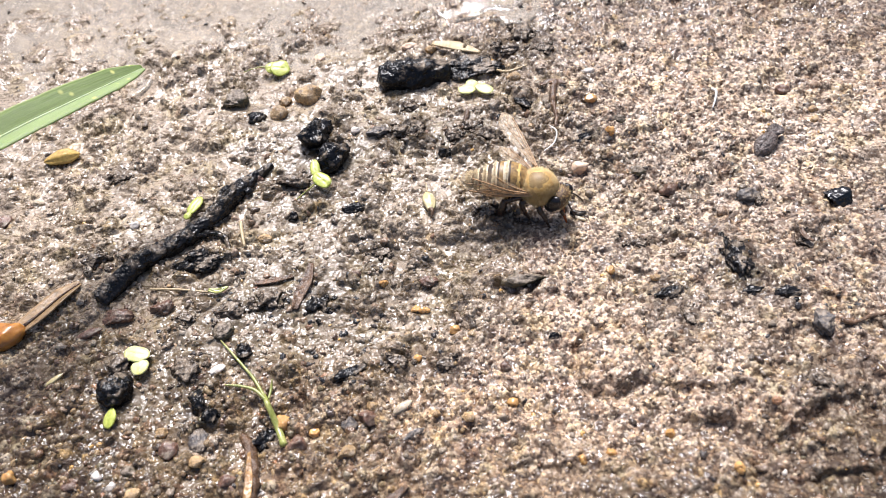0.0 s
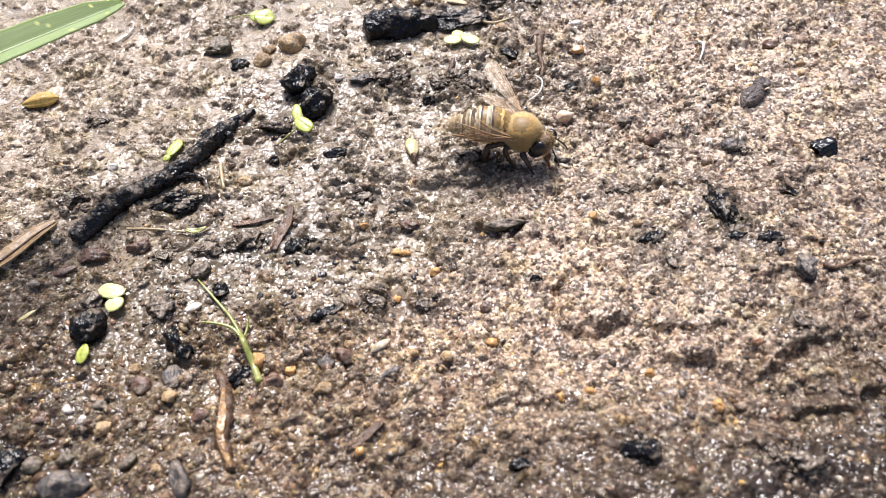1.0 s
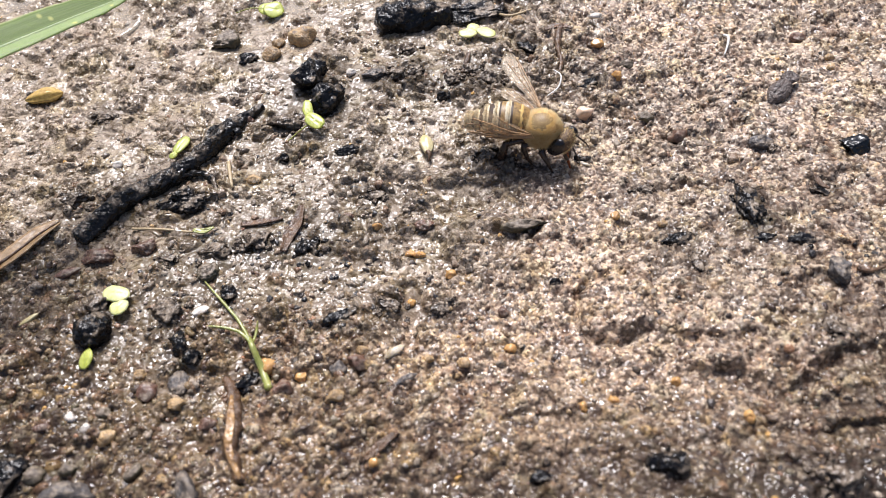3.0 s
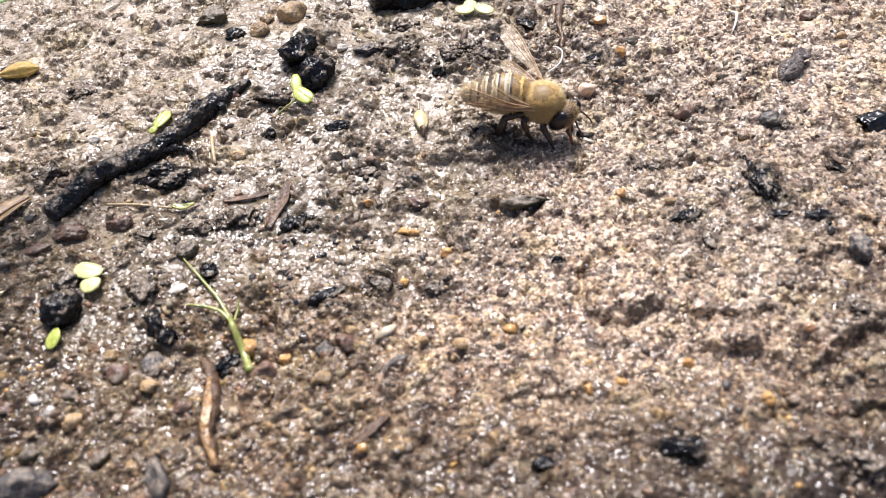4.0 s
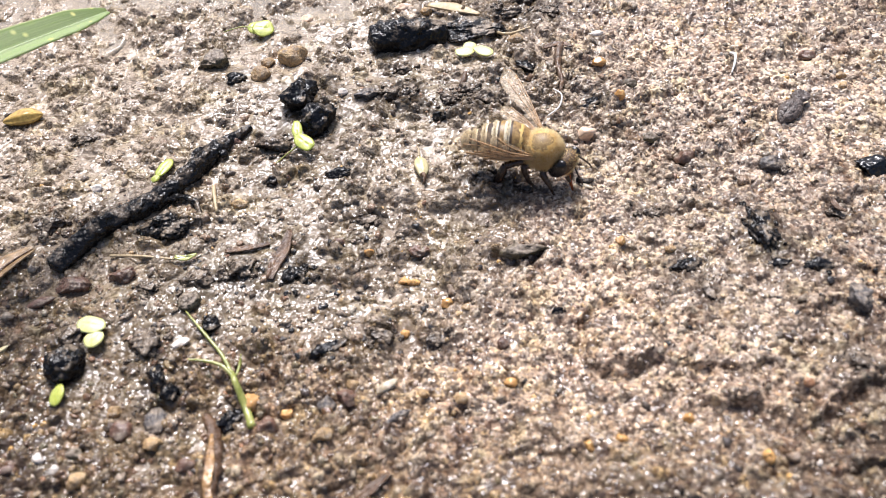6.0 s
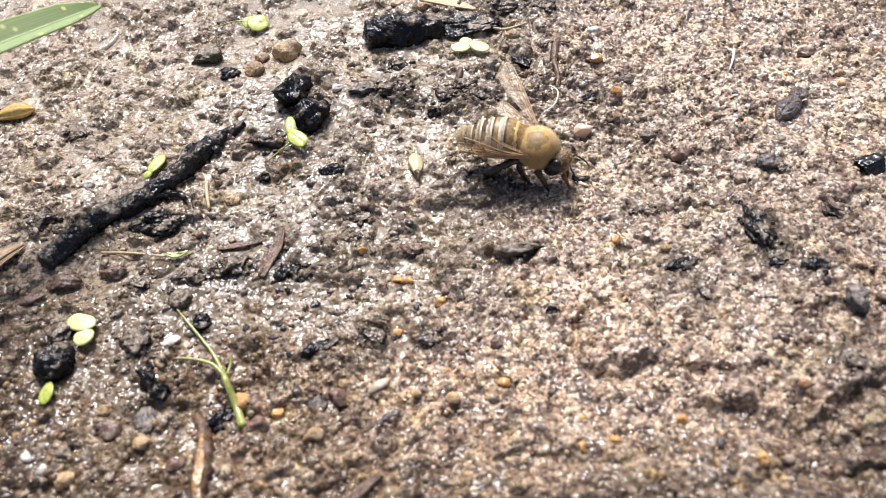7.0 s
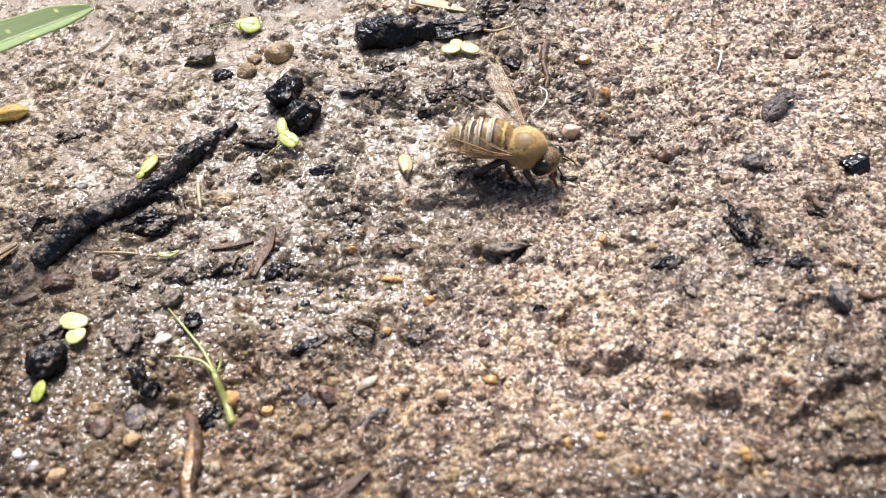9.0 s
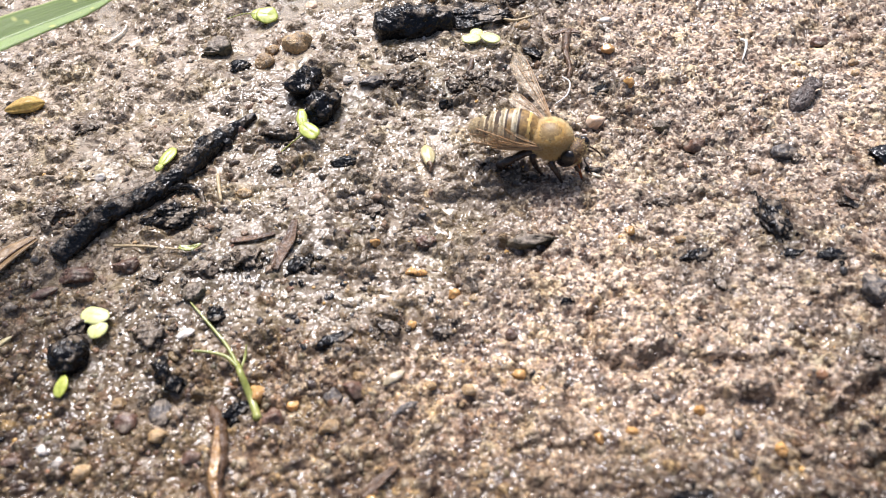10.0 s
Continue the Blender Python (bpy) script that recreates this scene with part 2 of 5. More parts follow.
STRAW = surface("pale_straw", (0.30, 0.22, 0.11), (0.62, 0.50, 0.31), 0.45, 2200, 500, (0.40, 0.28, 0.14), 0.4, 0.0002, 0.2)
SLATE = surface("grey_slate", (0.035, 0.031, 0.03), (0.15, 0.135, 0.125), 0.4, 2400, 400, (0.06, 0.052, 0.048), 0.7, 0.0003, 0.15, muddy=0.6)
PALE = surface("pale_quartz", (0.50, 0.44, 0.36), (0.80, 0.74, 0.66), 0.35, 2600, 500, (0.66, 0.52, 0.40), 0.3, 0.00015, 0.4, random_tint=0.1)
AMBER = surface("amber_quartz", (0.32, 0.155, 0.045), (0.60, 0.37, 0.14), 0.25, 2000, 500, (0.40, 0.19, 0.055), 0.25, 0.00015, 0.5, random_tint=0.2, through_light=0.2)
PINK = surface("pinkish_quartz", (0.66, 0.42, 0.25), (0.92, 0.82, 0.66), 0.25, 900, 420, (0.66, 0.30, 0.13), 0.2, 0.00015, 0.5, random_tint=0.1)
TAN = surface("tan_sandstone", (0.26, 0.15, 0.06), (0.62, 0.44, 0.23), 0.4, 1700, 500, (0.44, 0.25, 0.09), 0.9, 0.0005, 0.3, random_tint=0.2, muddy=0.5)
BROWN = surface("brown_stone", (0.07, 0.035, 0.022), (0.24, 0.13, 0.085), 0.35, 2600, 500, (0.13, 0.07, 0.045), 0.6, 0.0003, 0.4, random_tint=0.2, muddy=0.5)
MOSS = surface("mossy_stone", (0.03, 0.024, 0.013), (0.15, 0.115, 0.06), 0.5, 2200, 600, (0.09, 0.085, 0.04), 0.7, 0.0003, 0.2, muddy=0.9)
DUCKWEED = surface("duckweed_green", (0.33, 0.38, 0.05), (0.50, 0.53, 0.13), 0.4, 2200, 600, (0.42, 0.45, 0.08), 0.25, 0.0001, 0.3, through_light=0.3)
PALEWEED = surface("bleached_duckweed", (0.50, 0.51, 0.16), (0.70, 0.68, 0.34), 0.45, 2200, 600, (0.60, 0.58, 0.22), 0.2, 0.0001, 0.3, through_light=0.3)
SPROUT = surface("sprout_green", (0.16, 0.185, 0.03), (0.42, 0.41, 0.14), 0.3, 1500, 500, (0.22, 0.24, 0.05), 0.2, 0.0001, 0.4, through_light=0.2)
YELLOWSEED = surface("yellow_seed", (0.28, 0.16, 0.03), (0.62, 0.43, 0.12), 0.35, 2200, 700, (0.42, 0.26, 0.06), 0.3, 0.0001, 0.3)
PALESEED = surface("pale_seed", (0.42, 0.32, 0.11), (0.84, 0.77, 0.46), 0.35, 1200, 700, (0.30, 0.17, 0.05), 0.3, 0.0001, 0.3)
ORANGE = surface("orange_husk", (0.30, 0.10, 0.012), (0.56, 0.25, 0.035), 0.3, 1200, 400, (0.30, 0.11, 0.02), 0.3, 0.0001, 0.5, through_light=0.3)
BEETLE = surface("beetle_shell", (0.03, 0.023, 0.02), (0.16, 0.125, 0.105), 0.36, 1800, 500, (0.07, 0.055, 0.045), 0.9, 0.0004, 0.0, 0.4, wet=2600.0)
HUSK = surface("dry_husk", (0.13, 0.075, 0.03), (0.40, 0.26, 0.125), 0.4, 1500, 400, (0.30, 0.19, 0.09), 0.5, 0.0002, 0.3)
ROOTWOOD = surface("weathered_root", (0.09, 0.045, 0.018), (0.62, 0.37, 0.15), 0.3, 900, 500, (0.16, 0.085, 0.035), 0.9, 0.0004, 0.3, wet=1500.0)
WHITESEED = surface("white_seed", (0.28, 0.22, 0.14), (0.54, 0.46, 0.34), 0.35, 1800, 700, (0.56, 0.48, 0.36), 0.3, 0.0001, 0.4, through_light=0.3)
FIBRE = surface("white_fibre", (0.62, 0.60, 0.55), (0.88, 0.86, 0.80), 0.5, 2000, 500)
GRASS = grass_material()
MIDRIB = surface("pale_midrib", (0.25, 0.32, 0.13), (0.38, 0.45, 0.22), 0.45, 2000, 500, through_light=0.2)
WING = wing_material()
VEIN = surface("wing_vein", (0.24, 0.13, 0.055), (0.50, 0.31, 0.15), 0.35, 2500, 600)
CHITIN = surface("dark_chitin", (0.016, 0.009, 0.006), (0.055, 0.030, 0.018), 0.28, 3000, 900, bump=0.25, depth=0.00005)
GREYCHITIN = surface("thorax_shield", (0.17, 0.105, 0.04), (0.38, 0.255, 0.105), 0.5, 3000, 900, bump=0.3, depth=0.00006)
AMBERCHITIN = surface("amber_chitin", (0.14, 0.08, 0.028), (0.44, 0.28, 0.10), 0.48, 3000, 420, (0.13, 0.075, 0.028), 0.25, 0.00005, through_light=0.2)
HEADCHITIN = surface("head_chitin", (0.045, 0.025, 0.012), (0.15, 0.085, 0.038), 0.62, 3000, 600, bump=0.3, depth=0.00006)
BROWNCHITIN = surface("brown_chitin", (0.02, 0.011, 0.006), (0.085, 0.048, 0.022), 0.5, 3000, 600, bump=0.25, depth=0.00005)
CREAM = hair_material("cream_hair", (0.68, 0.56, 0.35), (0.92, 0.81, 0.58))
GOLD = hair_material("golden_hair", (0.76, 0.55, 0.24), (0.95, 0.81, 0.50))
CREAMSKIN = surface("cream_band", (0.50, 0.41, 0.26), (0.80, 0.70, 0.50), 0.6, 4200, 900, bump=0.8, depth=0.0001)
GOLDSKIN = surface("golden_underfur", (0.52, 0.32, 0.085), (0.84, 0.59, 0.22), 0.6, 3500, 600, bump=0.8, depth=0.0001)
EYE = surface("compound_eye", (0.004, 0.003, 0.003), (0.016, 0.012, 0.012), 0.28, 6000, 900, bump=0.2, depth=0.00003)
TONGUE = surface("red_brown_tongue", (0.22, 0.045, 0.012), (0.42, 0.11, 0.03), 0.25, 3000, 600, bump=0.2, depth=0.00005)


# ---------------------------------------------------------------- ground shape
def lattice(x, y, cell, seed):
    """Smooth value noise, -1 to 1, with the given cell in millimetres."""
    g = np.random.RandomState(seed).rand(256, 256) * 2 - 1
    u, v = x / cell + 97.3, y / cell + 41.7
    i, j = np.floor(u).astype(int), np.floor(v).astype(int)
    fu, fv = u - i, v - j
    fu, fv = fu * fu * (3 - 2 * fu), fv * fv * (3 - 2 * fv)
    i0, i1, j0, j1 = i % 256, (i + 1) % 256, j % 256, (j + 1) % 256
    return (g[i0, j0] * (1 - fu) + g[i1, j0] * fu) * (1 - fv) + (g[i0, j1] * (1 - fu) + g[i1, j1] * fu) * fv


def grains(x, y, cell, seed, share, rmin, rmax):
    """Nearest rounded grain of a jittered lattice: its height and a random number of its own."""
    rs = np.random.RandomState(seed)
    ox, oy, rad, tone = rs.rand(256, 256), rs.rand(256, 256), rs.rand(256, 256), rs.rand(256, 256)
    keep = rs.rand(256, 256) < share
    i, j = np.floor(x / cell).astype(int), np.floor(y / cell).astype(int)
    top, own = np.zeros_like(x), np.full_like(x, -1.0)
    for a in (-1, 0, 1):
        for b in (-1, 0, 1):
            p, q = (i + a) % 256, (j + b) % 256
            dx, dy = (i + a + ox[p, q]) * cell - x, (j + b + oy[p, q]) * cell - y
            r = rmin + (rmax - rmin) * rad[p, q] ** 2
            sq = tone[p, q] * 0.8 + 0.6
            h = np.where(keep[p, q], 1 - (dx * dx * sq + dy * dy / sq) / (r * r), 0)
            h = np.sqrt(np.maximum(h, 0)) * r
            better = h > top
            top, own = np.where(better, h, top), np.where(better, tone[p, q], own)
    return top, own


def hill(x, y, cx, cy, rx, ry):
    return np.exp(-(((x - cx) / rx) ** 2) - ((y - cy) / ry) ** 2)


def relief(x, y):
    """The broad lie of the land."""
    h = -0.2 - 1.1 * hill(x, y, -2, 46, 24, 19) + 1.9 * hill(x, y, 14, 19, 13, 9) + 0.9 * hill(x, y, 28, 42, 10, 13)
    h = h - 0.9 * hill(x, y, 10, 62, 9, 7) - 0.5 * hill(x, y, -22, 33, 9, 8) - 0.9 * hill(x, y, 38, 73, 10, 9)
    return h + 0.35 * hill(x, y, 18, 38, 5, 4)


def wetness(x, y):
    w = 1.0 * hill(x, y, -50, 82, 36, 30) + 0.9 * hill(x, y, -34, 56, 15, 13) + 0.9 * hill(x, y, -10, 78, 15, 11)
    w = w + 0.5 * hill(x, y, -27, 46, 12, 8) + 0.3 * hill(x, y, -34, 34, 16, 12) + 0.30 * hill(x, y, -4, 66, 12, 6) + 0.55 * hill(x, y, -10, 60, 11, 10) + 0.38 * hill(x, y, -8, 46, 13, 8)
    return np.clip(w + 0.25 * lattice(x, y, 9.0, 5), 0, 1)


def ridged(x, y, cell, seed):
    """Crumbly noise: sharp creases between rounded lumps, -0.5 to 0.5."""
    x, y = 0.80 * x + 0.60 * y, 0.80 * y - 0.60 * x
    bx, by = x + 0.5 * cell * lattice(x, y, cell * 1.7, seed + 50), y + 0.5 * cell * lattice(x, y, cell * 1.7, seed + 60)
    return np.abs(lattice(bx, by, cell, seed)) + 0.5 * np.abs(lattice(bx, by, cell * 0.47, seed + 1)) + 0.27 * np.abs(lattice(bx, by, cell * 0.23, seed + 2)) - 0.5


def ledge(x, y, x0, y0, x1, y1, drop, back=4.0):
    """A broken edge of crust that falls off sharply towards low y, from one end to the other."""
    u = (x - x0) / (x1 - x0)
    line = y0 + (y1 - y0) * u + 1.1 * lattice(x, y, 3.1, 61) + 0.45 * lattice(x, y, 1.1, 62)
    ends = np.clip(np.minimum(u, 1 - u) * 5 + 0.6 * lattice(x, y, 2.0, 63), 0, 1)
    d = y - line
    return drop * ends * (np.clip(d / 0.35 + 0.5, 0, 1) * np.exp(-np.maximum(d, 0) / back) - 0.35 * np.exp(-((d + 0.5) / 0.7) ** 2))


LEDGES = ((8.2, 37.0, 14.6, 36.4, 1.0), (16.0, 35.8, 24.6, 35.6, 1.25), (15.8, 31.6, 22.0, 31.8, 1.5), (24.5, 30.6, 33.5, 34.0, 1.6), (26.0, 25.6, 38.0, 29.5, 1.7),
          (-0.5, 49.3, 6.4, 49.2, 1.0), (26.0, 40.6, 33.0, 41.2, 1.0), (28.0, 53.2, 38.5, 54.4, 0.9), (-16.0, 54.2, -2.0, 52.6, 0.8), (-12.0, 41.0, -2.0, 40.0, 0.9),
          (18.0, 61.5, 30.0, 63.5, 0.8), (12.0, 69.5, 24.0, 70.5, 0.9), (-2.0, 28.5, 12.0, 27.6, 0.9), (-20.0, 26.8, -6.0, 27.6, 0.8), (4.0, 55.0, 14.0, 53.2, 0.7),
          (30.0, 77.0, 42.0, 78.5, 0.8), (-9.0, 46.2, 1.0, 45.2, 0.6), (8.5, 45.8, 15.0, 46.5, 0.5))


def warped(x, y, big, small, seed):
    return (x + big * lattice(x, y, 2.7 * big + 0.5, seed) + small * lattice(x, y, 2.2 * small, seed + 1),
            y + big * lattice(x, y, 2.7 * big + 0.5, seed + 2) + small * lattice(x, y, 2.2 * small, seed + 3))


def surface_height(x, y):
    """Height of the mud, the tone of its grains (-1 none), its clod's tone, how far it lies under silt, and how wet it is."""
    near = hill(x, y, -5, 60, 110, 95)
    wet = wetness(x, y)
    damp = np.clip(0.25 + wet + 0.75 * hill(x, y, -27, 48, 17, 20) + 0.6 * hill(x, y, -12, 74, 20, 12) + 0.5 * hill(x, y, -8, 52, 14, 8) - 0.3 * hill(x, y, 4, 42, 14, 10) + 0.35 * hill(x, y, 28, 30, 18, 10) + 0.3 * lattice(x, y, 13.0, 6), 0.12, 1.2)
    base = 0.40 * lattice(x, y, 11.0, 11) + 0.40 * lattice(x, y, 5.1, 12) * (0.4 + 0.8 * damp)
    # clods of three sizes pressed into one another, with crevices between them
    bx, by = warped(x, y, 1.3, 0.45, 110)
    c1, k1 = grains(0.8 * bx + 0.6 * by, 0.8 * by - 0.6 * bx, 4.3, 13, 0.8, 1.5, 2.9)
    bx, by = warped(x, y, 0.7, 0.3, 120)
    c2, k2 = grains(0.6 * bx - 0.8 * by, 0.6 * by + 0.8 * bx, 1.9, 14, 0.75, 0.6, 1.35)
    bx, by = warped(x, y, 0.3, 0.14, 130)
    c3, k3 = grains(bx, by, 0.95, 15, 0.6, 0.3, 0.62)
    rough = 0.38 + 0.6 * damp
    crust = 0.30 * np.minimum(c1, 1.7) * (0.45 + 0.6 * damp) + 0.62 * np.minimum(c2, 0.95) * rough + 0.68 * c3 * (0.35 + 0.6 * damp) * (lattice(x, y, 5.5, 64) > -0.35)
    crust = crust + (0.28 + 0.2 * damp) * (1 - 0.6 * np.clip(wet, 0, 1)) * ridged(x, y, 2.9, 24) * 1.4 - 0.45
    pits = np.minimum(lattice(x, y, 2.3, 16) + 0.45, 0) * (0.5 + damp) * 1.2
    # a rounded plate of sand with a crack round it
    ring = np.sqrt(((x - 11.6) / 3.9) ** 2 + ((y - 39.4) / 3.4) ** 2) + 0.22 * lattice(x, y, 3.5, 19) + 0.10 * lattice(x, y, 1.2, 20)
    pits = pits - 0.8 * np.exp(-((ring - 1.0) / 0.10) ** 2) * np.clip(0.55 - (x - 11.6) * 0.14 - (y - 39.4) * 0.12, 0, 1) + 1.1 * np.clip(1.05 - ring, 0, 0.5)
    for edge in LEDGES:
        pits = pits + 0.5 * ledge(x, y, *edge)
    h = base + crust + pits
    # sand grains, and larger ones here and there
    g1, t1 = grains(x, y, 0.42, 21, 0.9, 0.16, 0.30)
    g2, t2 = grains(x, y, 1.25, 22, 0.13, 0.28, 0.55)
    g3, t3 = grains(0.8 * x + 0.6 * y, 0.8 * y - 0.6 * x, 1.15, 23, 0.75, 0.28, 0.72)
    g3 = g3 * 0.8 * np.clip(1.5 * hill(x, y, -34, 32, 24, 15) + 0.7 * hill(x, y, -12, 30, 20, 9) + 0.6 * hill(x, y, 36, 30, 16, 12) + 0.4 * lattice(x, y, 6.0, 45) - 0.2, 0, 0.9)
    top = np.maximum(np.maximum(g1 * 0.58, g2 * 0.7), g3)
    tone = np.where(g3 >= top, t3 + 2.0, np.where(g2 * 0.7 >= top, t2 + 1.0, t1))
    tone = np.where(top < 0.03, -1.0, tone)
    h = h + top * (1 - 0.6 * np.clip(1.4 * wet, 0, 1))
    # silt and muddy water stand between the clods where it is wet
    brim = 0.40 * lattice(x, y, 11.0, 11) + 0.2 * lattice(x, y, 5.1, 12) - 1.45 + 1.3 * np.clip(wet, 0, 0.98) + 0.7 * hill(x, y, -29, 39, 20, 15) + 0.25 * hill(x, y, -12, 45, 11, 9) + 0.35 * hill(x, y, -14, 72, 20, 8) + 0.3 * lattice(x, y, 3.4, 65)
    brim = brim + 0.16 * lattice(x, y, 1.5, 66) + 0.13 * np.abs(lattice(*warped(x, y, 0.5, 0.2, 140), 0.85, 67)) + 0.06 * lattice(x, y, 0.42, 68)
    d = h - brim
    film = np.clip(0.5 - d / 0.2, 0, 1)
    h = brim + 0.5 * (d + np.sqrt(d * d + 0.012))
    clod = 0.5 * np.where(c2 > 0.2, k2, 0.3) + 0.5 * np.where(c1 > 0.3, k1, 0.3)
    return relief(x, y) + near * h, np.where(film > 0.6, -1.0, tone), clod, film, wet


def spread(start, stop, step, grow, widest):
    """Grid lines of even step from start to stop, then ever wider ones on to the horizon."""
    lines = list(np.arange(start, stop, step))
    while lines[-1] < 40000:
        lines.append(lines[-1] + step)
        step = step * grow if step < widest else step * 1.22
    return lines


STEP = 0.118
xs = np.array(sorted([-v for v in spread(52.0, 52.01, STEP, 1.035, 1.2)[1:]] + spread(-52.0, 44.0, STEP, 1.035, 1.2)))
ys = np.array(sorted([-v for v in spread(-15.0, -14.99, STEP, 1.06, 1.2)[1:]] + spread(15.0, 74.0, STEP, 1.007, 0.6)))
GX, GY = np.meshgrid(xs, ys)
GZ, TONE, CLOD_TONE, FILM, WET = surface_height(GX, GY)


def ground_z(x, y, reach=0.0):
    """Height of the ground in millimetres; with a reach, the mean over a square of that half width."""
    i0, i1 = np.searchsorted(xs, (x - reach, x + reach))
    j0, j1 = np.searchsorted(ys, (y - reach, y + reach))
    return float(GZ[j0:j1 + 1, i0:i1 + 1].mean())


def sheet(name, X, Y, Z, material):
    rows, cols = X.shape
    me = bpy.data.meshes.new(name)
    co = np.stack((X, Y, Z), -1).reshape(-1, 3) * MM
    idx = np.arange(rows * cols).reshape(rows, cols)
    quads = np.stack((idx[:-1, :-1], idx[:-1, 1:], idx[1:, 1:], idx[1:, :-1]), -1).reshape(-1)
    n = len(quads) // 4
    me.vertices.add(len(co))
    me.vertices.foreach_set("co", co.astype(np.float32).ravel())
    me.loops.add(len(quads))
    me.loops.foreach_set("vertex_index", quads.astype(np.int32))
    me.polygons.add(n)
    me.polygons.foreach_set("loop_start", np.arange(0, 4 * n, 4, dtype=np.int32))
    me.polygons.foreach_set("use_smooth", np.ones(n, dtype=bool))
    me.update(calc_edges=True)
    me.materials.append(material)
    return new(name, me)


ground = tagged(sheet("ground", GX, GY, GZ, MUD), "wet grey-brown sandy mud with crumbs and grains", "ground", kind="structure")
PALETTE = np.array([(0.30, 0.24, 0.17), (0.20, 0.11, 0.065), (0.36, 0.30, 0.22), (0.12, 0.10, 0.06), (0.46, 0.40, 0.31),
                    (0.28, 0.16, 0.09), (0.46, 0.31, 0.13), (0.20, 0.17, 0.11), (0.31, 0.26, 0.19), (0.05, 0.040, 0.030)])
SANDS = np.array([(0.25, 0.2, 0.18), (0.45, 0.37, 0.33), (0.62, 0.55, 0.5), (0.75, 0.70, 0.66), (0.9, 0.88, 0.85), (1.0, 0.98, 0.95), (1.08, 1.07, 1.04), (1.15, 1.14, 1.12),
                  (1.22, 1.2, 1.16), (1.3, 1.22, 1.05), (1.05, 0.95, 0.8), (0.8, 0.72, 0.66), (1.4, 1.38, 1.33), (1.2, 0.92, 0.55), (0.95, 0.9, 0.88), (0.5, 0.45, 0.42)])
soil = 0.355 + 0.05 * lattice(GX, GY, 17.0, 31) + 0.04 * lattice(GX, GY, 6.0, 32)
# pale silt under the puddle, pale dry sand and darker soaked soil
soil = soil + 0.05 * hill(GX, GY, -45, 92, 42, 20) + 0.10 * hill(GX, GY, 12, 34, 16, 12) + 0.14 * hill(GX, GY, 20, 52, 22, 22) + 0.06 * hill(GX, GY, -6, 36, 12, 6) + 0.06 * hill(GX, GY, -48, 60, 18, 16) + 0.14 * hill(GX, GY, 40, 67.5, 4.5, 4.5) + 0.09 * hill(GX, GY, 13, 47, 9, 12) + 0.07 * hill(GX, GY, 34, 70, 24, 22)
# painted in too: shade on the humus under the bee, a shaded near right corner
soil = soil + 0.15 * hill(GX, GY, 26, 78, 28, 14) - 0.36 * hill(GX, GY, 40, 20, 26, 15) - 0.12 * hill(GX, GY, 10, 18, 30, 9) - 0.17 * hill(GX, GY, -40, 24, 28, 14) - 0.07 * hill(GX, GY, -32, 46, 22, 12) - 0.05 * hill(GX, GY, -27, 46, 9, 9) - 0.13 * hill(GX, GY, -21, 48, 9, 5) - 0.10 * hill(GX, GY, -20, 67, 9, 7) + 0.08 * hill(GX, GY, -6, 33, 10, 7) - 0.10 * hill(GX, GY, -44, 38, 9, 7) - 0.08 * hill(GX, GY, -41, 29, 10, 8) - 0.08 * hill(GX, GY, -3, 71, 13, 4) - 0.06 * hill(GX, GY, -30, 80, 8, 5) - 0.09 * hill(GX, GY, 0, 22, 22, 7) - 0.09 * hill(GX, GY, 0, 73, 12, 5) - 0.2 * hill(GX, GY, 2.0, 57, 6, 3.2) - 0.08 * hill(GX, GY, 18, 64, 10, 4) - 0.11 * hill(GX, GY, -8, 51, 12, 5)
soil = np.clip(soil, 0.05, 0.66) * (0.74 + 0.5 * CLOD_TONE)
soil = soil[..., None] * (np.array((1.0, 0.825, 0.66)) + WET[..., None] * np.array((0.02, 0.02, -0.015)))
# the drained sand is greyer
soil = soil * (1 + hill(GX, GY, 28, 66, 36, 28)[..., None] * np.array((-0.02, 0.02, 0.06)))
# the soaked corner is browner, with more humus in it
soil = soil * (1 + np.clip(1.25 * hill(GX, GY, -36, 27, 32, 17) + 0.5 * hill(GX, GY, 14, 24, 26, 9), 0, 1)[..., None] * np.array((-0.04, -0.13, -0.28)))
calm = np.clip(1.5 * WET, 0, 0.8)[..., None]
sandy = soil * calm * 0.97 + (1 - calm) * soil * (0.52 + 0.5 * SANDS)[np.clip((np.clip(TONE, 0, 0.999) * 16).astype(int), 0, 15)]
stony = 0.5 * soil + 0.5 * PALETTE[np.clip(((TONE % 1.0) * 10).astype(int), 0, 9)]
tint = np.where(TONE[..., None] < 0, soil * (np.array((0.68, 0.60, 0.54)) * (1 - calm) + calm * 0.92), np.where(TONE[..., None] < 1, sandy, stony))
# the settled silt is paler and greyer than the grains in the puddle, and as brown as they elsewhere
tint = tint + (FILM * np.clip(1.6 * WET - 0.35, 0, 1))[..., None] * 0.35 * (np.array((0.46, 0.385, 0.29)) - tint)
# far from the wet spot the soil is plain
plain = 1 - np.clip(2.0 * hill(GX, GY, -5, 60, 110, 95), 0, 1)
tint = tint + plain[..., None] * (np.array((0.27, 0.22, 0.17)) - tint)
mud = ground.data


def paint(key, kind, values):
    """Writes one attribute of the ground's points."""
    layer = mud.attributes[key] if key in mud.attributes else mud.attributes.new(key, kind, "POINT")
    if kind == "FLOAT_COLOR":
        layer.data.foreach_set("color", np.concatenate((values, np.ones_like(values[..., :1])), -1).astype(np.float32).ravel())
    else:
        layer.data.foreach_set("value", values.astype(np.float32).ravel())


